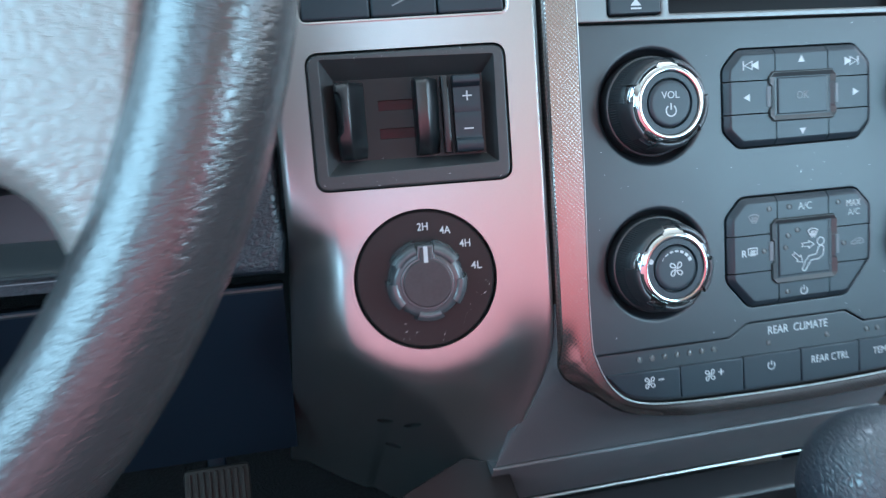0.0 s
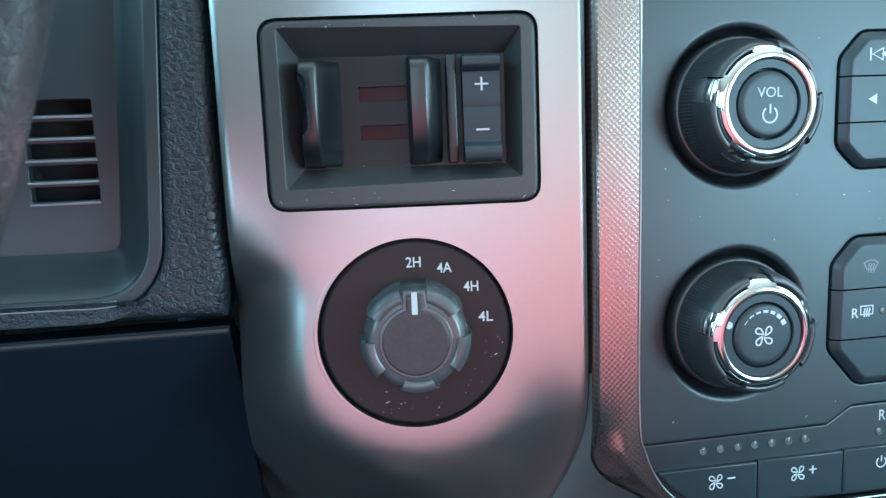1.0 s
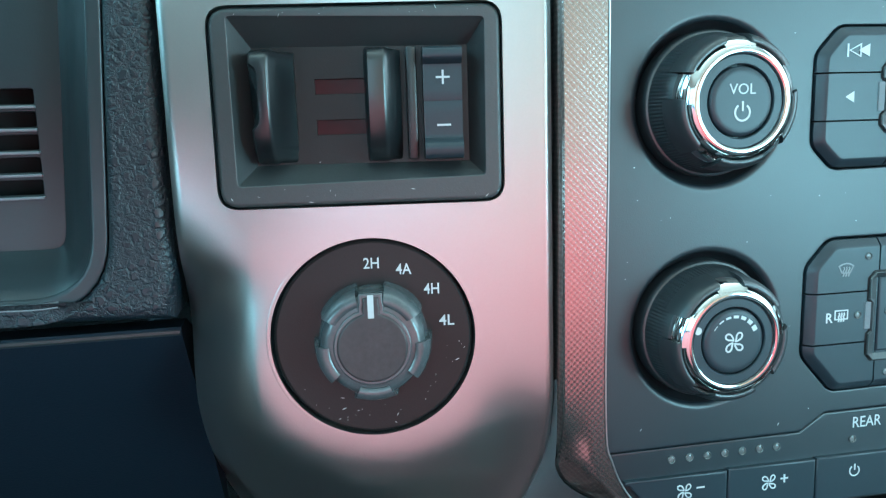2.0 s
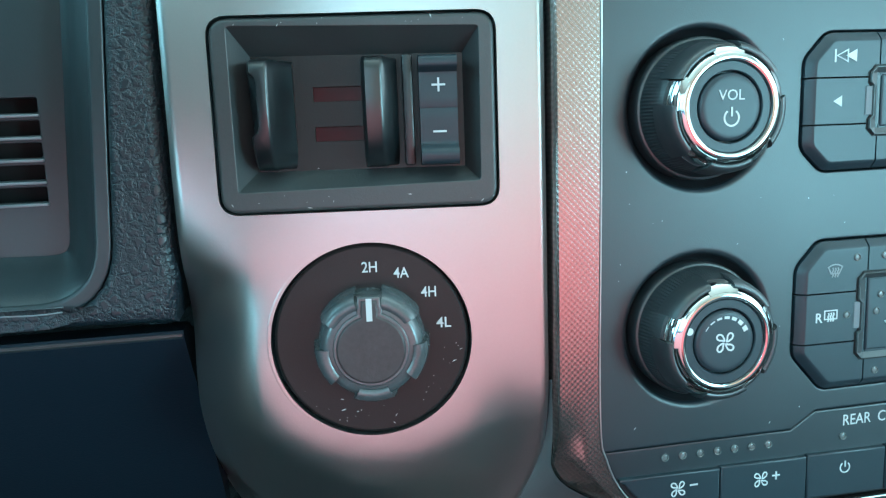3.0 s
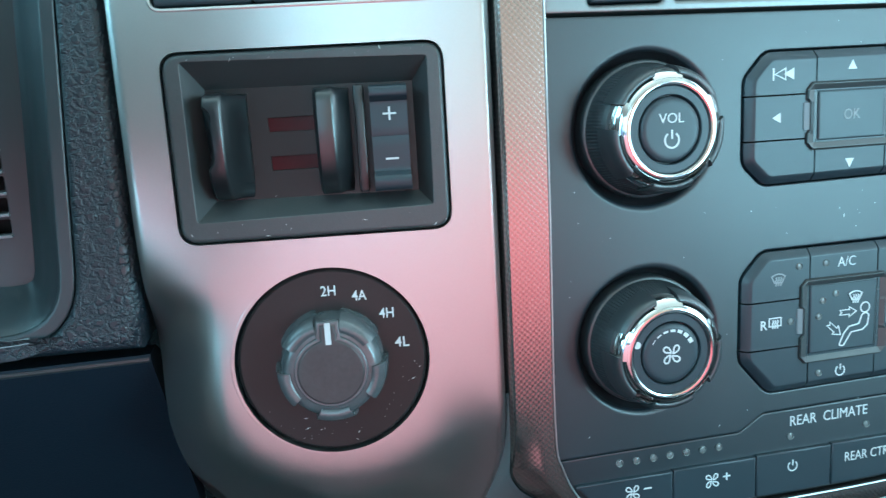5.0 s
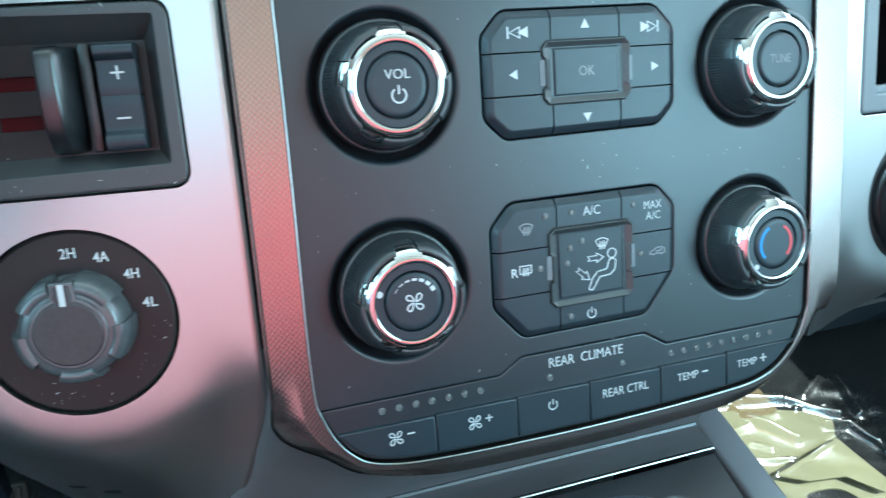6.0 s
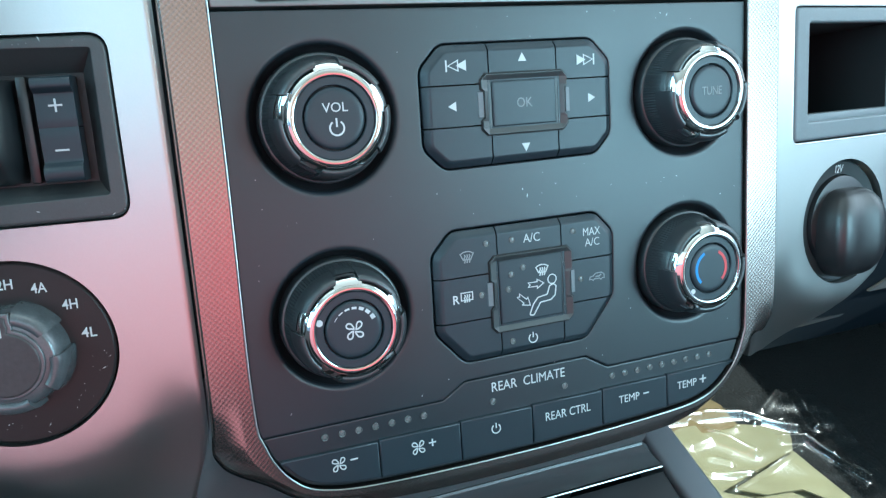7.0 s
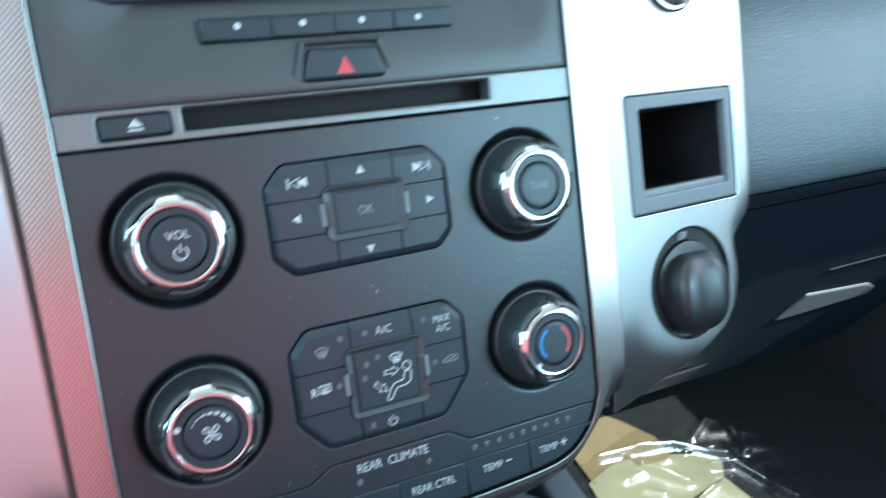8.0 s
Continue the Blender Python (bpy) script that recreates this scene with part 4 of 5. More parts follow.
# ---- disc slot band and the panel above it ----
def disc_player():
    root = thing("disc_player", "silver band with a disc slot and a black eject button", "disc player")
    band = mm([(-111.3, 36.9), (109.2, 37.0), (109.0, 51.0), (-111.2, 50.0)])
    slot = rounded(mm([(-66.5, 40.0), (66.5, 40.3), (66.5, 48.9), (-66.5, 48.6)]), 0.0008, 3)
    well = rounded(mm([(-96.6, 39.2), (-70.8, 39.6), (-70.8, 47.8), (-96.6, 47.6)]), 0.0014, 3)
    part("band", plate(band, FACE - 0.0004, 0.012, 0.0006, [slot, well], 0.0012), BAND, root)
    part("slot_floor", block(-0.0655, 0.0655, 0.004, 0.030, 0.0392, 0.0402, 0.0003, 1), BLACK, root)
    part("slot_back", block(-0.067, 0.067, 0.016, 0.018, 0.0385, 0.0500, 0.0003, 1), VOID, root, "dark inside of the slot")
    key = part("eject_button", plate(inset(ccw(well), 0.0005), FACE - 0.0016, 0.010, 0.0007), BUTTON, root)
    bm = blob(bmesh.new(), mm([(-86.2, 43.4), (-81.0, 43.4), (-83.6, 46.4)]), FACE - 0.0016)
    ribbon(bm, mm([(-86.2, 42.2), (-81.0, 42.2)]), 0.0007, FACE - 0.0016)
    part("symbol", bm, WHITE, key)
    return root


disc_player()


def upper_panel():
    root = thing("upper_panel", "dark grey upper panel with a hazard button and preset keys", "control panel")
    hz = rounded(mm([(-18.6, 53.9), (18.4, 53.9), (14.4, 67.2), (-14.6, 67.2)]), 0.0022, 4)
    strip = rounded(mm([(-55.4, 71.8), (53.0, 73.0), (53.0, 82.4), (-55.0, 81.8)]), 0.0018, 4)

    def bowl(x, z):
        """How far the face falls back inside the rounded bowl of the display."""
        px, pz = abs(x) - 0.104 + 0.022, 0.0610 + 0.022 - z
        d = 0.022 - (math.hypot(max(px, 0), max(pz, 0)) + min(max(px, pz), 0.0))
        return 0.20 * ease(min(d, 0.030), 0.0022)

    bm = bmesh.new()
    cols, rows = steps_between(-0.1112, 0.1090, 120), steps_between(0.0, 1.0, 70)
    front, rear = [], []
    for f in rows:
        at = [(x, 0.0506 + 0.001 * (x + 0.1112) / 0.2202 * (1 - f) + 0.0994 * f) for x in cols]
        front.append([bm.verts.new((x, FACE + bowl(x, z) + (0.0006 if x in (cols[0], cols[-1]) or f == 0 else 0), z)) for x, z in at])
        rear.append([bm.verts.new((x, 0.0160, z)) for x, z in at])
    for sheet in (front, rear):
        for a, b in zip(sheet, sheet[1:]):
            for i in range(len(cols) - 1):
                bm.faces.new((a[i], a[i + 1], b[i + 1], b[i]))
    for i in range(len(cols) - 1):
        for k in (0, -1):
            bm.faces.new((front[k][i], front[k][i + 1], rear[k][i + 1], rear[k][i]))
    for k in range(len(rows) - 1):
        for i in (0, -1):
            bm.faces.new((front[k][i], front[k + 1][i], rear[k + 1][i], rear[k][i]))
    bm = carve(bm, [prism(hz, -0.02, 0.012), prism(strip, -0.02, 0.012)])
    part("faceplate", bm, SATIN, root)
    part("gap_floor", plate(mm([(-60, 52.5), (60, 52.5), (60, 86), (-60, 86)]), 0.0112, 0.0118, 0.0002), VOID, root, "dark gap behind the keys")
    # a raised rim over the hazard button
    rim = mm([(-20.6, 57.5), (-16.6, 68.4), (-14.6, 69.8), (14.6, 69.8), (16.6, 68.4), (20.4, 57.5)])
    part("hood", tube([(x, FACE + 0.0002, z) for x, z in smooth_line(rim, 3)], 0.0011, 8), PANEL, root)
    key = part("hazard_button", plate(inset(ccw(hz), 0.0005), FACE - 0.0022, 0.010, 0.0016), BUTTON, root, "black hazard button with a red triangle")
    y = FACE - 0.0022
    part("symbol", blob(bmesh.new(), mm([(-3.6, 56.4), (3.8, 56.4), (0.1, 63.4)]), y), REDP, key, "red triangle")
    cuts = [-0.0550, -0.0275, -0.0012, 0.0250, 0.0528]
    for a, b, dx in zip(cuts, cuts[1:], (-0.0405, -0.0144, 0.0108, 0.0363)):
        z0, z1 = 0.0724 + 0.011 * (a + 0.055), 0.0812 + 0.006 * (a + 0.055)
        key = part("preset_button", plate(box_plan(a + 0.0001, b - 0.0001, z0, z1, 0.0007, 2), FACE + 0.0004, 0.011, 0.0010), BUTTON, root)
        part("pip", blob(bmesh.new(), ring_plan(dx, 0.0778, 0.0013, 16), FACE + 0.0004), WHITE, key)
    # the screen above the keys, in a raised frame with cut corners
    screen = mm([(-98, 93), (-84, 88.5), (84, 88.5), (98, 97), (98, 149), (-98, 149)])
    part("screen_frame", plate(rounded(screen, 0.004, 4), FACE + 0.0015, 0.0100, 0.0012), BUTTON, root, "black frame of the display")
    return root


upper_panel()


# ---- brake controller ----
def brake_controller():
    """Drawn flat about its own middle, then turned to lie in the bezel."""
    xm = -0.1865
    turn = -math.degrees(math.atan(LEAN_L))
    root = thing("brake_controller", "black trailer brake controller with two squeeze levers and plus minus keys", "brake controller", m=pose(xm, face_l(xm), 0, 0, 0, turn))
    k = math.sqrt(1 + LEAN_L ** 2)

    def u(x):
        return (x - xm) * k

    outer = inset(ccw([(u(x), z) for x, z in TBC]), 0.0006)
    mouth = rounded([(u(-0.2235), -0.0216), (u(-0.1492), -0.0203), (u(-0.1488), 0.0264), (u(-0.2237), 0.0280)], 0.0010, 3)
    part("frame", plate(outer, 0.0004, 0.008, 0.0012, [mouth], 0.0004), SATIN, root)
    fl = [(u(-0.2185), -0.0156), (u(-0.1533), -0.0160), (u(-0.1533), 0.0192), (u(-0.2185), 0.0197)]
    bm = bmesh.new()
    a = loop(bm, ccw([(u(-0.2235), -0.0216), (u(-0.1492), -0.0203), (u(-0.1488), 0.0264), (u(-0.2237), 0.0280)]), 0.0007)
    b = loop(bm, ccw(fl), 0.0085)
    bridge(bm, a, b)
    part("sloped_sides", bm, SATIN, root, "dusty satin sloping sides")
    slots = [box_plan(u(-0.2000), u(-0.1846), z0, z0 + 0.0045) for z0 in (0.0055, -0.0069)]
    part("floor_plate", plate(inset(ccw(fl), -0.0006), 0.0083, 0.0110, 0.0002, slots, 0.0002), WARM, root)
    for s in slots:
        part("display_window", plate(inset(ccw(s), -0.0004), 0.0096, 0.0106, 0.0001), REDGLASS, root, "dark red display window")
    # squeeze levers: thick at the foot, a rounded ridge in front
    for x0, x1, flip in ((-0.2184, -0.2058, 1), (-0.1846, -0.1738, -1)):
        a, b = u(x0), u(x1)
        bm = bmesh.new()
        section = [(0.0086, 0.0184), (0.0004, 0.0184)] + smooth_line([(-0.0020, 0.0178), (-0.0035, 0.0164), (-0.0041, 0.0142), (-0.0043, 0.0100), (-0.0044, 0.0050), (-0.0040, 0.0), (-0.0030, -0.0050), (-0.0010, -0.0100), (0.0028, -0.0142), (0.0060, -0.0154)], 3) + [(0.0086, -0.0154)]
        rows = []
        for f, d in (((0.0, 0.0050), (0.04, 0.0016), (0.10, 0.0002), (0.20, 0.0), (0.44, 0.0), (0.47, 0.0001), (0.50, 0.0004), (0.53, 0.0009), (0.56, 0.0015), (1.0, 0.0082)) if flip > 0 else
                     ((0.0, 0.0040), (0.05, 0.0010), (0.12, 0.0), (0.50, 0.0), (0.56, 0.0002), (0.62, 0.0007), (0.68, 0.0014), (0.74, 0.0022), (1.0, 0.0070))):
            x = a + (b - a) * f
            bite = 0.0026 * max(0.0, 1 - f / 0.34) if flip > 0 else 0.0
            rows.append([bm.verts.new((x + bite * max(0.0, min(1.0, (0.0140 - z) / 0.0014, (z + 0.0044) / 0.0014)), min(0.0086, y + d), z * (1 - 0.02 * (d > 0.001)))) for y, z in section])
        for r, s in zip(rows, rows[1:]):
            bridge(bm, r, s)
        bm.faces.new(rows[0]), bm.faces.new(rows[-1])
        part("squeeze_lever", bm, GLOSSY, root, "glossy black squeeze lever", smooth=44)
    part("divider", block(u(-0.1722), u(-0.1690), 0.0020, 0.0090, -0.0152, 0.0188, 0.0009), BLACK, root)
    for z0, z1, plus in ((0.0024, 0.0182, True), (-0.0152, 0.0019, False)):
        if plus:
            section = [(0.009, z0), (0.0030, z0), (0.0022, z0 + 0.0005), (0.0024, z1 - 0.0062), (0.0022, z1 - 0.0050), (0.0006, z1 - 0.0040), (-0.0002, z1 - 0.0030), (0.0, z1 - 0.0010), (0.0010, z1 - 0.0002), (0.0022, z1), (0.009, z1)]
        else:
            section = [(0.009, z0), (0.0026, z0), (0.0012, z0 + 0.0002), (0.0002, z0 + 0.0012), (-0.0002, z0 + 0.0034), (0.0004, z0 + 0.0048), (0.0022, z0 + 0.0062), (0.0025, z0 + 0.0074), (0.0022, z1 - 0.0005), (0.0030, z1), (0.009, z1)]
        section = [section[0]] + smooth_line(section[1:-1], 3) + [section[-1]]
        bm = extrude_x([(y - 0.0014 if y < 0.008 else y, z) for y, z in section], u(-0.1672), u(-0.1556))
        key = part("plus_button" if plus else "minus_button", bm, BUTTON, root, smooth=50)
        x, z = u(-0.1613), (0.0092 if plus else -0.0050)
        bm = ribbon(bmesh.new(), [(x - 0.0021, z), (x + 0.0021, z)], 0.0006, 0.0008)
        if plus:
            ribbon(bm, [(x, z - 0.0021), (x, z + 0.0021)], 0.0006, 0.0007)
        part("symbol", bm, WHITE, key)
    return root


brake_controller()


# ---- drive selector ----
def drive_selector():
    x0, z0 = -RING[0], RING[1]
    turn = -math.degrees(math.atan(LEAN_L))
    root = thing("drive_selector", "black rotary drive selector marked 2H 4A 4H 4L", "rotary selector", m=pose(x0, face_l(x0), z0, 0, 0, turn))
    part("dial", lathe([(0.0295, 0.0012), (0.0302, 0.0012), (0.0311, 0.0018), (0.0314, 0.0070)], n=96), WARM, root)
    y = 0.0012
    for words, x, z in (("2H", 0.0002, 0.0238), ("4A", 0.0102, 0.0216), ("4H", 0.0187, 0.0150), ("4L", 0.0232, 0.0047)):
        lettering(words, x, z, 0.0034, y, WHITE, root, 0.0048, 0.008)
    part("knob_body", lathe([(0.0100, -0.0096), (0.0136, -0.0096), (0.0148, -0.0090), (0.0158, -0.0076), (0.0164, -0.0052), (0.0169, -0.0016), (0.0172, 0.0016)], n=160), WORN, root, "worn grey rubber grip")
    grip = [(0.0128, -0.0090), (0.0130, -0.0100), (0.0140, -0.0106), (0.0152, -0.0105), (0.0163, -0.0099), (0.0172, -0.0087), (0.0178, -0.0064), (0.0183, -0.0024), (0.0185, 0.0014), (0.0170, 0.0014)]
    lean = [3.0, 3.0, 2.5, 2.0, 1.5, 1.0, 0.5, 0.0, 0.0, 0.0]
    for k in range(5):
        a = 91 + 72 * k
        part("finger_grip", swept(grip, 0, 0, [a + 13.5 + e for e in lean], [a + 58.5 - e for e in lean], 16), WORN, root, smooth=40)
    pts = arc(0, 0, 0.0112, 106, 434, 56)
    plan = pts + [(0.0034, 0.0122), (0.0030, 0.0134), (0.0030, 0.0160), (-0.0030, 0.0160), (-0.0030, 0.0134), (-0.0034, 0.0122)]
    # rim in the paler worn rubber, standing in for the chamfer's highlight
    part("cap_rim", plate(inset(ccw(list(plan)), -0.0006), -0.0106, -0.0080, 0.0005), WORN, root, "worn rubber rim of the cap, paler for its edge highlight")
    part("knob_cap", plate(inset(ccw(list(plan)), 0.0005), -0.0112, -0.0080, 0.0007), CAPSKIN, root, "scuffed brown-grey cap")
    part("pointer", blob(bmesh.new(), box_plan(-0.0009, 0.0009, 0.0092, 0.0162), -0.0112), WHITE, root, "white pointer line")
    return root


drive_selector()


# ---- switch bank above the brake controller ----
def switch_bank():
    xm = -0.1860
    turn = -math.degrees(math.atan(LEAN_L))
    root = thing("switch_bank", "row of three black dash switches", "switch bank", m=pose(xm, face_l(xm), 0, 0, 0, turn))
    k = math.sqrt(1 + LEAN_L ** 2)
    part("well", plate(inset(ccw([((x - xm) * k, z) for x, z in SWITCHES]), 0.0002), 0.006, 0.009, 0.0002), VOID, root, "dark gap behind the switches")
    for i, (a, b) in enumerate(((-0.2293, -0.2004), (-0.1998, -0.1717), (-0.1711, -0.1427))):
        key = part("switch", plate(box_plan((a - xm) * k, (b - xm) * k, 0.0447, 0.0654, 0.0012, 3), 0.0006, 0.007, 0.0010), BUTTON, root)
        if i == 1:
            x = (a + b) / 2 - xm
            bm = ribbon(bmesh.new(), [(x - 0.005, 0.0490), (x + 0.004, 0.0530)], 0.0006, 0.0006)
            ribbon(bm, [(x - 0.002, 0.0512), (x - 0.001, 0.0534), (x + 0.003, 0.0552), (x + 0.004, 0.0536)], 0.0005, 0.0005)
            part("symbol", bm, GREYPRINT, key)
    return root


switch_bank()


# ---- storage pocket and power socket ----
def storage_pocket():
    xm = 0.189
    turn = math.degrees(math.atan(LEAN_R))
    root = thing("storage_pocket", "small square dash storage pocket with a grey frame", "storage pocket", m=pose(xm, face_r(xm), 0, 0, 0, turn))
    outer = inset(ccw([(x - xm, z) for x, z in CUBBY]), 0.0007)
    mouth = rounded([(0.1570 - xm, -0.0187), (0.2235 - xm, -0.0187), (0.2235 - xm, 0.0270), (0.1570 - xm, 0.0270)], 0.0012, 3)
    part("frame", plate(outer, -0.0004, 0.008, 0.0014, [mouth], 0.0010), GREYFRAME, root)
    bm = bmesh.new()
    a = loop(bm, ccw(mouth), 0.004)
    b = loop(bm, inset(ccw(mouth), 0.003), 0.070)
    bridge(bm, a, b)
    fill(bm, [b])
    # the shade inside the pocket is put into the liner's colour
    part("liner", bm, VOID, root, "pocket liner, near-black for the shade inside")
    part("front_lip", block(0.1576 - xm, 0.2229 - xm, 0.0012, 0.0080, -0.0196, -0.0150, 0.0010), GREYFRAME, root)
    return root


storage_pocket()


def power_socket():
    xm, zm = 0.1875, -0.0707
    turn = math.degrees(math.atan(LEAN_R))
    root = thing("power_socket", "round 12V power socket with a black pull cap", "power socket", m=pose(xm, face_r(xm), zm, 0, 0, turn))
    part("ring", lathe([(0.0235, 0.0075), (0.0240, 0.0040), (0.0300, 0.0030), (0.0312, 0.0040), (0.0314, 0.0090)], n=96, cap=False), SOCK, root)
    part("cap_disc", lathe([(0.0200, 0.0010), (0.0232, 0.0020), (0.0238, 0.0080)], n=72), BLACK, root)
    lettering("12V", -0.0010, 0.0268, 0.0040, 0.0032, WHITE, root, 0.0066, 0.0, 0.25)
    # the upright grip of the cap: a thick rounded fin
    bm = bmesh.new()
    rows = []
    for k in range(15):
        f = -math.cos(math.pi * (k + 0.35) / 14.7)
        z, round_off = -0.0050 + 0.0222 * f, max(0.0, 1 - abs(f) ** 2.6)
        half, out = 0.0060 + 0.0145 * round_off ** 0.5, 0.0030 + 0.0120 * round_off ** 0.45
        rows.append([bm.verts.new((x, y, z)) for x, y in ((-half, 0.0016), (-half, -out * 0.55), (-half * 0.93, -out * 0.76), (-half * 0.78, -out * 0.88), (-half * 0.4, -out * 0.86), (0.0, -out * 0.86), (half * 0.25, -out * 0.96), (half * 0.45, -out), (half * 0.68, -out * 0.90), (half * 0.88, -out * 0.68), (half, -out * 0.40), (half, 0.0016))])
    for r, s in zip(rows, rows[1:]):
        bridge(bm, r, s)
    bm.faces.new(rows[0]), bm.faces.new(rows[-1])
    part("pull_grip", bm, BLACK, root, "smooth upright pull grip", smooth=50)
    return root


power_socket()


# ---- round air vent above the pocket ----
def air_vent():
    xm, zm = 0.1875, 0.0945
    turn = math.degrees(math.atan(LEAN_R))
    root = thing("air_vent", "round dash air vent with a chrome rim", "air vent", m=pose(xm, face_r(xm), zm, 0, 0, turn))
    part("rim", lathe([(0.0155, -0.0010), (0.0165, -0.0026), (0.0180, -0.0030), (0.0192, -0.0020), (0.0196, 0.0012)], n=64, cap=False), CHROME, root)
    part("barrel", lathe([(0.0120, 0.0), (0.0150, -0.0006), (0.0160, 0.0006)], n=48), VOID, root)
    return root


air_vent()


# ---- dash to the left: grained skin, vent recess, knee panel ----
def left_dash():
    root = thing("instrument_dash", "black grained dash skin beside the silver bezel", "dashboard")
    outer = mm([(-430, -58), (-246.5, -63.5), (-244.6, -48), (-244.0, 170), (-430, 170)])
    hole = rounded(mm([(-400, -52.0), (-270.4, -54.5), (-259.4, 120), (-400, 120)]), [0.01, 0.020, 0.01, 0.01], 8)
    edge = inset(ccw(list(hole)), -0.0054)
    part("skin", plate(outer, 0.0285, 0.060, 0.0050, [edge], 0.0022), LEATHER, root)
    part("recess_rim", plate(inset(edge, 0.0003), 0.0302, 0.058, 0.0008, [hole], 0.0012), RECESS, root, "smooth black rim round the recess")
    bm = bmesh.new()
    a = loop(bm, ccw(hole), 0.0314)
    c = inset(ccw(hole), 0.0040)
    d = inset(ccw(hole), 0.0130)
    rows = [a, loop(bm, c, 0.0350), loop(bm, inset(ccw(hole), 0.0085), 0.0470), loop(bm, d, 0.0520)]
    for r, s in zip(rows, rows[1:]):
        bridge(bm, r, s)
    part("recess_wall", bm, RECESS, root, smooth=60)
    slats = [box_plan(-0.3090, -0.2872, z - 0.0052, z - 0.0002, 0.0007, 2) for z in (0.0110, 0.0037, -0.0036, -0.0109, -0.0182)]
    part("vent_panel", plate(inset(ccw(hole), 0.0125), 0.0515, 0.0560, 0.0002, slats, 0.0003), RECESS, root)
    # pale metal colour stands in for the highlight under each slot
    for z in (0.0110, 0.0037, -0.0036, -0.0109, -0.0182):
        part("vent_slat", block(-0.3095, -0.2868, 0.0500, 0.0575, z - 0.0066, z - 0.0056, 0.0004), RAIL, root, "lower edge of the vent slot, pale for its highlight")
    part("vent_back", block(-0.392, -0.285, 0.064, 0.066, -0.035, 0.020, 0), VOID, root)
    # the bright reflection along the sill is put into its pale material
    part("recess_sill", tube([(x, 0.0300, z) for x, z in smooth_line(mm([(-400, -55.8), (-310, -56.5), (-288, -57.0), (-280, -56.6)]), 5)], 0.0016, 8), RAIL, root, "sill of the recess, pale for the reflection along it")
    return root


left_dash()


def knee_panel():
    root = thing("knee_panel", "dark plastic knee panel under the dash", "dashboard")
    section = [(0.047, -0.0700), (0.0465, -0.0712), (0.0480, -0.0740), (0.075, -0.105), (0.137, -0.183), (0.145, -0.182), (0.12, -0.10), (0.06, -0.0700)]
    part("panel", extrude_x(section, -0.62, -0.2475), KNEE, root)
    part("upper_edge", tube([(-0.62, 0.0480, -0.0716), (-0.2480, 0.0480, -0.0716)], 0.0016, 10), SOCK, root, "rounded upper edge of the panel")
    return root


knee_panel()


# ---- passenger side dash ----
PAD_EDGE = -0.0360


def passenger_dash():
    root = thing("passenger_dash", "grained charcoal dash pad on the passenger side", "dashboard")
    face = smooth_line([(0.34, 0.30), (0.20, 0.215), (0.105, 0.140), (0.062, 0.080), (0.048, 0.030), (0.046, -0.005), (0.050, -0.026), (0.062, -0.041), (0.085, -0.050), (0.115, -0.054)], 6)
    top = [p for p in face if p[1] > PAD_EDGE + 0.0015]
    # below PAD_EDGE the same curve takes a darker material for the shade underneath
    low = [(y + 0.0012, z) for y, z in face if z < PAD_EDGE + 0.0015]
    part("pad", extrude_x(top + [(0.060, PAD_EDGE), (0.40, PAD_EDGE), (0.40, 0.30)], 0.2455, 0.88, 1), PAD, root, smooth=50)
    part("lower_roll", extrude_x([(0.0605, PAD_EDGE - 0.0005)] + low + [(0.40, -0.06), (0.40, PAD_EDGE - 0.0005)], 0.2455, 0.88, 1), KNEE, root, "underside of the pad, its shade put into a dark colour", smooth=50)
    box = thing("glovebox", "closed black glovebox with a grey pull latch", "glovebox")
    section = rounded([(0.112, -0.056), (0.118, -0.060), (0.2450, -0.1620), (0.3390, -0.2390), (0.4600, -0.3380), (0.56, -0.34), (0.56, -0.056)], [0, 0.006, 0.03, 0.05, 0.02, 0, 0], 5)
    part("door", extrude_x(section, 0.2460, 0.86), KNEE, box)
    part("seam_line", tube([(0.580, 0.2450, -0.1622), (0.86, 0.2450, -0.1622)], 0.0018, 8), GLOSSY, box)
    latch = part("latch", plate(rounded(mm([(-80, -26), (76, -22), (76, -6), (44, 14), (-78, 34)]), 0.004, 4), -0.004, 0.012, 0.003), RAIL, box, "grey pull latch")
    latch.matrix_basis = pose(0.6740, 0.3150, -0.2180, 50.5, 0, 0)
    return root, box


passenger_dash()


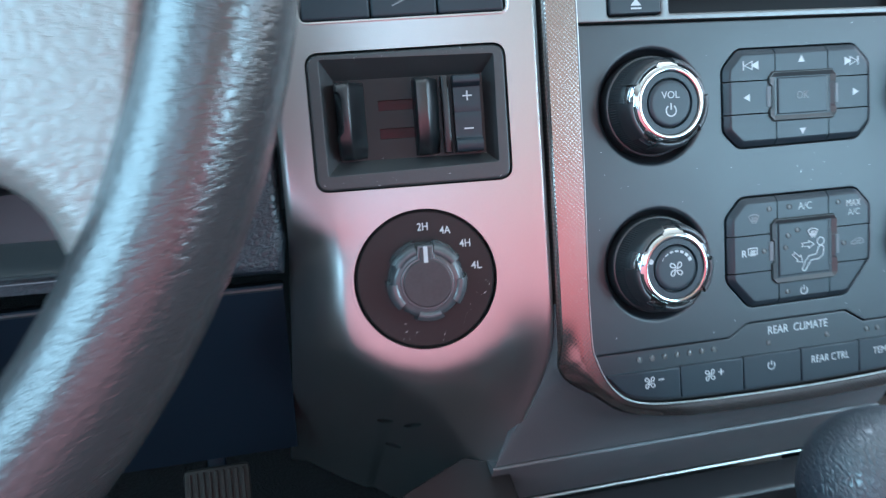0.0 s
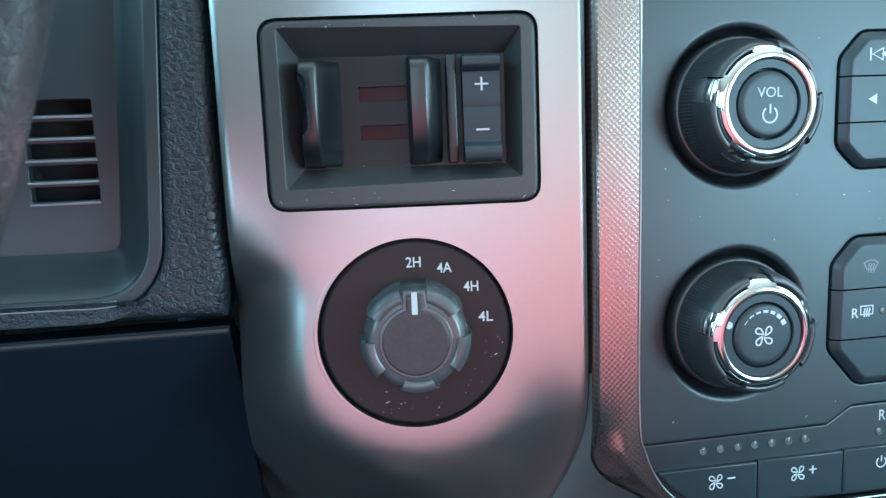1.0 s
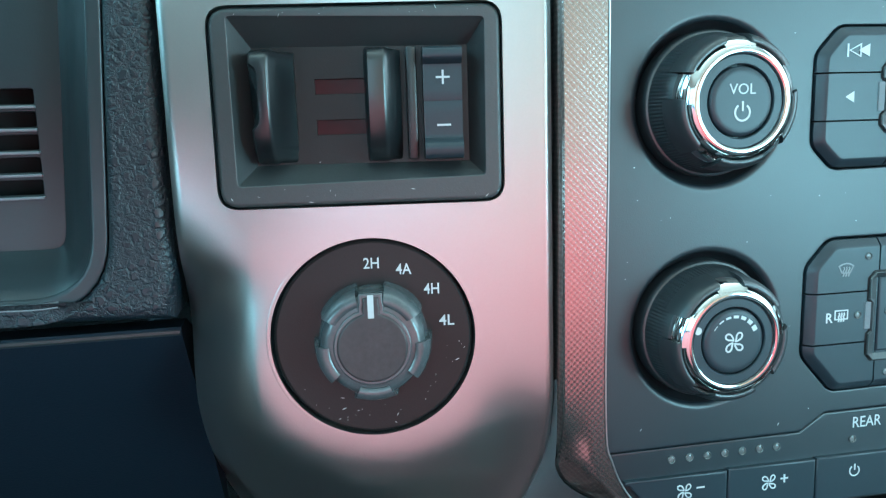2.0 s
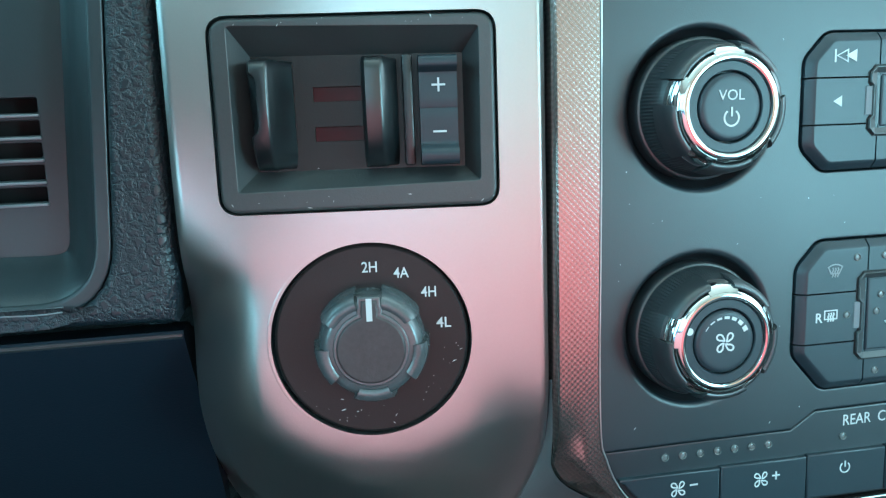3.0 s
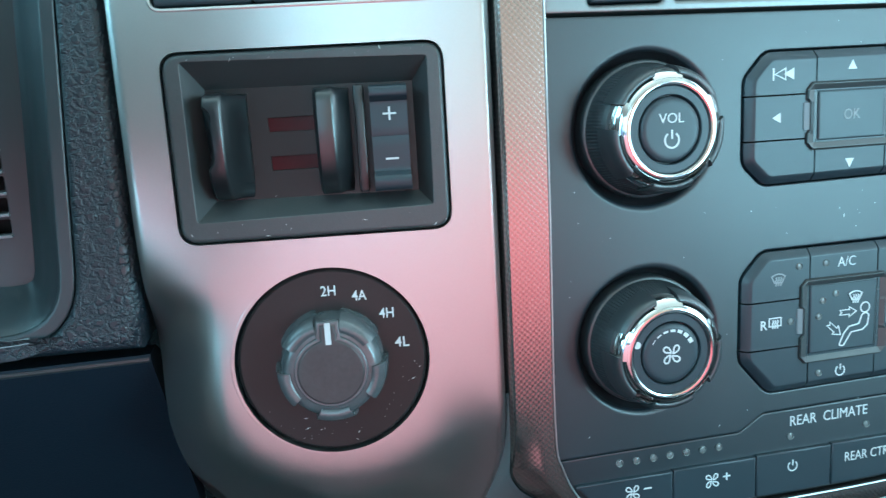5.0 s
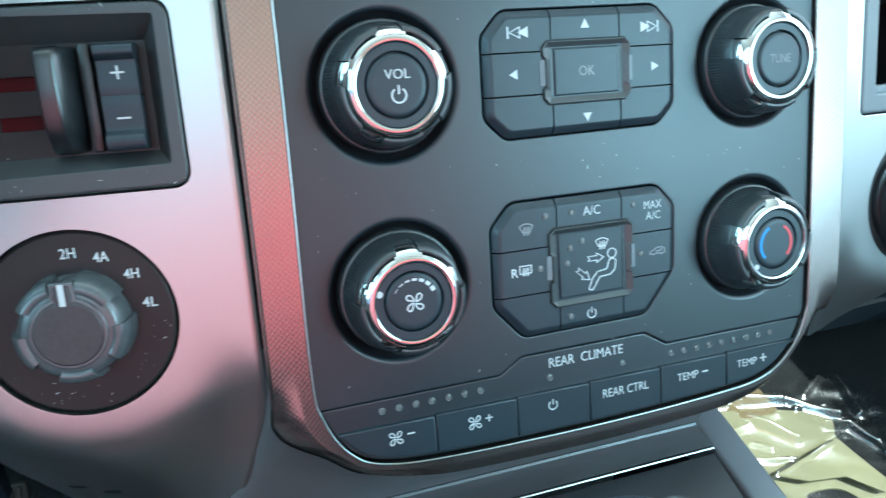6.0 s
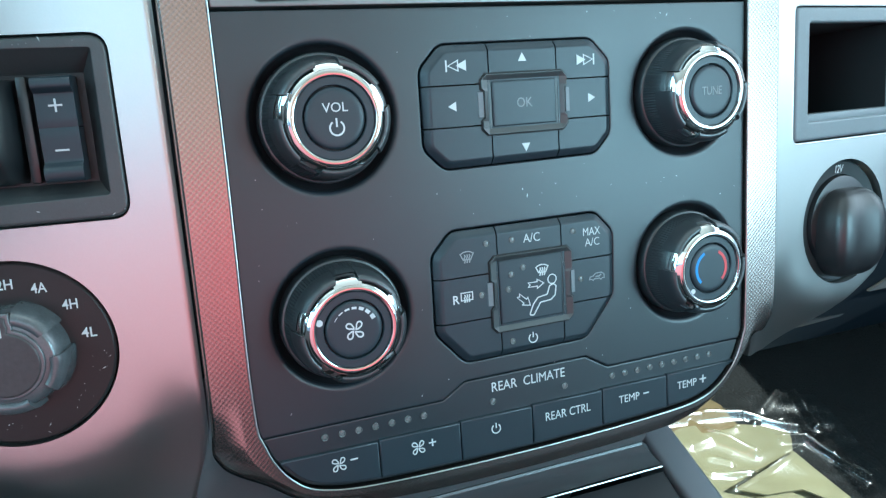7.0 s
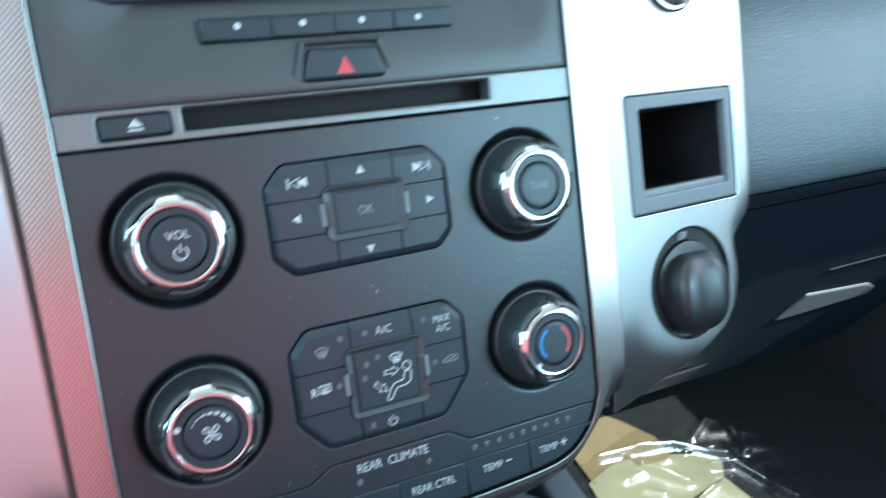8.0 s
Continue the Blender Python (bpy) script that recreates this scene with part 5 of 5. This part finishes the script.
# ---- lower centre: sloping panels, tray and rail ----
def centre_console():
    root = thing("centre_console", "grey centre console with a black tray under the control panel", "console")
    edge = smooth_line(OUTER)
    low = [p for p in edge if p[1] < -0.085 and p[0] < 0.0800]
    bm = bmesh.new()
    rows = []
    for x, z in low:
        f = max(0.0, min(1.0, (-0.10 - z) / 0.05))
        foot_x = max(-0.1520, min(0.0790, x * 1.03 if x > -0.10 else x * 1.02 + (x + 0.10) * 1.1))
        rows.append([bm.verts.new(p) for p in ((x, 0.0060, z), (x * 1.002, 0.0105, z - 0.002), (x * 0.6 + foot_x * 0.4, 0.026, z * 0.45 - 0.160 * 0.55), (foot_x, 0.0400, -0.1740))])
    for a, b in zip(rows, rows[1:]):
        for i in range(3):
            bm.faces.new((a[i], a[i + 1], b[i + 1], b[i]))
    part("upper_slope", bm, GREY, root, smooth=60)
    section = [(0.0405, -0.1748), (0.0400, -0.1760), (0.0660, -0.2060), (0.0720, -0.2080), (0.0800, -0.2000), (0.0600, -0.1748)]
    bm = bmesh.new()
    rows = [[bm.verts.new((-0.1530, y, z)) for y, z in section], [bm.verts.new((0.0790 if z > -0.18 else 0.1105, y, z)) for y, z in section]]
    bridge(bm, rows[0], rows[1])
    bm.faces.new(rows[0]), bm.faces.new(rows[1])
    part("lower_slope", bm, GREY, root)
    part("bright_line", tube([(-0.1330, 0.0672, -0.2082), (0.1115, 0.0672, -0.2082)], 0.0007, 8), SILVER, root, "thin bright line at the tray's edge")
    # tray: a dark surround with a sunk pocket
    tray = thing("console_tray", "black moulded console tray with a rounded pocket", "tray", m=pose(0, 0.0660, -0.2095, 0, 0, 0) @ pose(0, 0, 0, -56.5, 0, 0))
    pocket = rounded(mm([(-110, -160), (84, -160), (84, -20), (-110, -20)]), 0.014, 8)
    rim = mm([(-132, -185), (111, -185), (111, -1), (-132, -1)])
    part("tray_rim", plate(rim, 0.0, 0.006, 0.0008, [pocket], 0.0025), BLACK, tray)
    bm = bmesh.new()
    a, b, c = loop(bm, ccw(pocket), 0.004), loop(bm, inset(ccw(pocket), 0.004), 0.045), loop(bm, inset(ccw(pocket), 0.012), 0.052)
    bridge(bm, a, b), bridge(bm, b, c)
    fill(bm, [c])
    part("pocket", bm, BLACK, tray)
    return root


centre_console()


def console_cheek():
    root = thing("console_cheek", "dark brown-grey plastic cheek at the console's side", "console")
    top = [(-0.1445, 0.0495), (-0.1640, 0.0560), (-0.1978, 0.0428), (-0.2150, 0.0300), (-0.2280, -0.0200), (-0.2300, -0.1600), (-0.1440, -0.1600), (-0.1442, 0.0200)]
    bm = bmesh.new()
    rows = []
    for grow, fall in ((0.0, 0.0), (0.0015, 0.0012), (0.002, 0.003), (0.006, 0.16)):
        ring = inset(ccw(list(top)), -grow)
        rows.append([bm.verts.new((x, y, -0.1742 + (y - 0.055) * 0.60 - fall)) for x, y in ring])
    for a, b in zip(rows, rows[1:]):
        bridge(bm, a, b)
    bm.faces.new(rows[0])
    part("cheek", bm, WARM, root)
    return root


console_cheek()


def console_rail():
    root = thing("console_rail", "grey metallic rail along the side of the console", "console trim", m=pose(0, 0.1327, -0.2178, 28, 0, 0))
    part("rail", block(0.1410, 0.1665, -0.320, 0.040, -0.030, 0.0, 0.0045, 4), RAIL, root)
    part("rail_side", block(0.1425, 0.1655, -0.318, 0.038, -0.30, -0.0302, 0.001, 1), KNEE, root)
    return root


console_rail()


# ---- gear shifter ----
def gear_shifter():
    root = thing("gear_shifter", "black leather-wrapped gear shifter knob above the console", "gear shifter")
    centre = Vector((-0.0430, -0.0900, -0.1490))
    bm = bmesh.new()
    bmesh.ops.create_uvsphere(bm, u_segments=40, v_segments=24, radius=1)
    for v in bm.verts:
        x, y, z = v.co
        w = 1 - 0.18 * max(0.0, -z)
        v.co = (centre.x + 0.030 * x * w, centre.y + 0.026 * y * w, centre.z + 0.030 * (z if z > 0 else z * 1.6))
    part("grip", bm, SHIFT, root, "grained leather grip")
    part("shaft", tube([(centre.x, centre.y, centre.z - 0.03), (centre.x, centre.y + 0.02, centre.z - 0.13)], 0.009, 14), BLACK, root)
    return root


gear_shifter()


# ---- steering wheel ----
def steering_wheel():
    root = thing("steering_wheel", "black leather steering wheel with a thick rim", "steering wheel", m=pose(*WHEEL_AT, *WHEEL_TURN) @ Matrix.Scale(1.045, 4))
    R, n, k = 0.190, 120, 20
    bm = bmesh.new()
    rows = []
    for i in range(n):
        a = 2 * math.pi * i / n
        ring = []
        for j in range(k):
            b = 2 * math.pi * j / k
            r = R + 0.0150 * math.cos(b)
            ring.append(bm.verts.new((r * math.cos(a), 0.0175 * math.sin(b), r * math.sin(a))))
        rows.append(ring)
    for a, b in zip(rows, rows[1:] + rows[:1]):
        bridge(bm, a, b)
    part("rim", bm, WHEEL, root, "grained leather rim", smooth=180)
    for side in (1, -1):
        plan = [(0.186, 0.060), (0.170, 0.044), (0.140, 0.036), (0.06, 0.045), (0.06, -0.062), (0.120, -0.066), (0.143, -0.073), (0.152, -0.086), (0.154, -0.108), (0.172, -0.090)]
        plan = [(side * x, z) for x, z in smooth_line(plan, 4)]
        part("spoke", plate(plan, -0.010, 0.012, 0.009, steps=5), SPOKE, root, "grey leather spoke")
    part("hub", lathe([(0.040, -0.030), (0.070, -0.026), (0.082, -0.014), (0.085, 0.02)], n=64), BLACK, root)
    return root


WHEEL_AT = (-0.4475, -0.1115, 0.0573)
WHEEL_TURN = (-4, 0, -8)
steering_wheel()


def column_stalk():
    root = thing("column_stalk", "black stalk on the steering column", "stalk")
    part("stalk", tube([(-0.52, 0.03, -0.02), (-0.40, 0.0, -0.012), (-0.335, -0.02, -0.010)], 0.009, 16), BLACK, root)
    part("column_shroud", block(-0.56, -0.42, -0.02, 0.06, -0.10, 0.06, 0.02, 4), BLACK, root)
    return root


column_stalk()


def brake_pedal():
    root = thing("brake_pedal", "ribbed rubber brake pedal in the dark footwell", "pedal", m=pose(-0.318, 0.35, -0.283, -15, 0, 0))
    part("bracket", block(-0.010, 0.010, -0.3465, 0.020, 0.180, 0.205, 0.003), VOID, root)
    part("pad", block(-0.028, 0.028, -0.004, 0.006, -0.030, 0.014, 0.004), RIBBED, root)
    for k in range(9):
        part("rib", block(-0.024 + 0.0056 * k, -0.0212 + 0.0056 * k, -0.0062, -0.003, -0.027, 0.011, 0.0006, 1), RIBBED, root)
    part("arm", block(-0.008, 0.008, 0.006, 0.016, -0.02, 0.195, 0.003), KNEE, root)
    return root


brake_pedal()


# ---- passenger footwell: paper mat under clear plastic film ----
# folds of the film: both ends, height and width
FOLDS = ((0.418, 0.222, 0.470, 0.216, 0.014, 0.006), (0.470, 0.216, 0.520, 0.203, 0.016, 0.006), (0.520, 0.203, 0.580, 0.165, 0.013, 0.005),
         (0.448, 0.216, 0.458, 0.190, 0.009, 0.004), (0.458, 0.190, 0.502, 0.150, 0.012, 0.005), (0.443, 0.160, 0.463, 0.146, 0.008, 0.004),
         (0.425, 0.137, 0.474, 0.121, 0.010, 0.004), (0.441, 0.113, 0.560, 0.137, 0.006, 0.003), (0.546, 0.155, 0.580, 0.149, 0.013, 0.004),
         (0.580, 0.149, 0.597, 0.117, 0.013, 0.004), (0.597, 0.117, 0.612, 0.075, 0.011, 0.003), (0.619, 0.214, 0.613, 0.160, 0.010, 0.004),
         (0.530, 0.186, 0.575, 0.182, 0.007, 0.003), (0.430, 0.180, 0.500, 0.185, 0.006, 0.005), (0.560, 0.205, 0.600, 0.225, 0.008, 0.005))


def fold_height(x, y):
    """How high the film's folds stand at a place on the floor."""
    total = 0.0
    for x0, y0, x1, y1, high, wide in FOLDS:
        ux, uy = x1 - x0, y1 - y0
        f = ((x - x0) * ux + (y - y0) * uy) / (ux * ux + uy * uy)
        g = max(0.0, min(1.0, f))
        d = math.hypot(x - x0 - g * ux, y - y0 - g * uy) / wide
        if d < 3:
            total = max(total, high * math.exp(-d * d * 0.6) * (0.85 + 0.4 * noise.noise((x * 22, y * 22, high * 90))))
    return total


def floor_mat():
    root = new("floor_mat")
    tagged(root, "tan paper mat on the passenger footwell carpet", "floor mat")
    plan = smooth_line([(0.395, 0.205), (0.455, 0.218), (0.520, 0.206), (0.585, 0.176), (0.562, 0.138), (0.572, 0.100), (0.605, 0.020), (0.585, 0.010), (0.545, 0.055), (0.523, 0.086), (0.480, 0.090), (0.455, 0.070), (0.410, 0.075), (0.390, 0.140)], 5)
    bm = bmesh.new()
    a = [bm.verts.new((x, y, 0.006 + 0.010 * noise.noise((x * 14, y * 14, 0.3)))) for x, y in plan]
    b = [bm.verts.new((v.co.x, v.co.y, v.co.z - 0.003)) for v in a]
    bridge(bm, a, b)
    fill(bm, [a])
    part("paper", bm, PAPER, root)
    # a turned-over flap of the paper, along its crease
    bm = bmesh.new()
    flap = [(0.448, 0.116), (0.560, 0.139), (0.566, 0.108), (0.582, 0.060), (0.560, 0.062), (0.530, 0.092), (0.480, 0.097)]
    a = [bm.verts.new((x, y, 0.0175 + 0.004 * noise.noise((x * 20, y * 20, 5.0)))) for x, y in flap]
    b = [bm.verts.new((v.co.x, v.co.y, v.co.z - 0.002)) for v in a]
    bridge(bm, a, b)
    fill(bm, [a])
    part("paper_flap", bm, PAPER, root, "turned-over flap of the paper")
    # a bare strip of brown mat beyond the paper
    strip = [(0.400, 0.200), (0.455, 0.205), (0.528, 0.200), (0.527, 0.238), (0.500, 0.278), (0.470, 0.312), (0.400, 0.325)]
    bm = bmesh.new()
    a, b = [bm.verts.new((x, y, 0.0045)) for x, y in strip], [bm.verts.new((x, y, 0.001)) for x, y in strip]
    bridge(bm, a, b)
    fill(bm, [a])
    part("bare_mat", bm, BROWN, root, "bare brown mat beyond the paper")
    film = new("plastic_film")
    tagged(film, "crumpled clear plastic film over the tan paper mat", "plastic film")
    bm = bmesh.new()
    n, m = 200, 180
    grid = []
    for j in range(m + 1):
        row = []
        for i in range(n + 1):
            x = 0.37 + 0.28 * i / n
            top = 0.222 + 0.022 * math.sin((x - 0.40) * 16) * (x > 0.40)
            y = 0.0 + top * j / m
            r = 0.006 * noise.noise((x * 14, y * 20, 2.3)) + 0.0026 * noise.noise((x * 26 + y * 20, y * 44, 7.1))
            row.append(bm.verts.new((x, y, 0.024 + r + fold_height(x, y))))
        grid.append(row)
    for a, b in zip(grid, grid[1:]):
        for i in range(n):
            bm.faces.new((a[i], a[i + 1], b[i + 1], b[i]))
    sheet = part("sheet", bm, FILM, film, smooth=180)
    if sheet.data.polygons[0].normal.z < 0:
        sheet.data.flip_normals()
    sheet.visible_shadow = False
    return root


floor_mat()


# ---- dust on the panel ----
def dust():
    rng = random.Random(7)
    bm = bmesh.new()
    for k in range(150):
        x, z = rng.uniform(-0.106, 0.105), rng.uniform(-0.110, 0.034)
        if any(math.hypot(x - kx, z - kz) < 0.029 for kx, kz in KNOBS) or (abs(x) < 0.043 and (abs(z) < 0.024 or -0.101 < z < -0.045)):
            continue
        r, a = rng.uniform(0.00006, 0.00022), rng.uniform(0, math.pi)
        l = r * rng.choice((1, 1, 1, 2, 5))
        plan = [(x + l * math.cos(a), z + l * math.sin(a)), (x - r * math.sin(a), z + r * math.cos(a)), (x - l * math.cos(a), z - l * math.sin(a)), (x + r * math.sin(a), z - r * math.cos(a))]
        blob(bm, plan, FACE)
    ob = part("dust", bm, WHITE)
    ob.matrix_world = DASH
    tagged(ob, "pale dust specks on the black control panel", "dust", kind="stuff")
    # lint on the brake controller and the selector dial
    bm = bmesh.new()
    for k in range(70):
        if k < 40:
            x, z = rng.uniform(-0.042, 0.042), rng.choice((rng.uniform(-0.0275, -0.0225), rng.uniform(0.0275, 0.0300), rng.uniform(-0.0155, -0.0145)))
            y = 0.0004 if abs(z) > 0.02 else 0.0083
            if y > 0.005 and not -0.015 < x < 0.010:
                continue
        else:
            r, a = rng.uniform(0.022, 0.029), rng.uniform(3.6, 6.2)
            x, y, z = 0.0012 + r * math.cos(a), 0.0012, RING[1] + r * math.sin(a)
        r, a = rng.uniform(0.00005, 0.00016), rng.uniform(0, math.pi)
        l = r * rng.choice((1, 1, 2, 6))
        plan = [(x + l * math.cos(a), z + l * math.sin(a)), (x - r * math.sin(a), z + r * math.cos(a)), (x - l * math.cos(a), z - l * math.sin(a)), (x + r * math.sin(a), z - r * math.cos(a))]
        blob(bm, plan, y)
    xm = -0.1865
    ob = part("lint", bm, WHITE)
    ob.matrix_world = DASH @ pose(xm, face_l(xm), 0, 0, 0, -math.degrees(math.atan(LEAN_L)))
    tagged(ob, "pale lint on the brake controller and selector dial", "dust", kind="stuff")


dust()
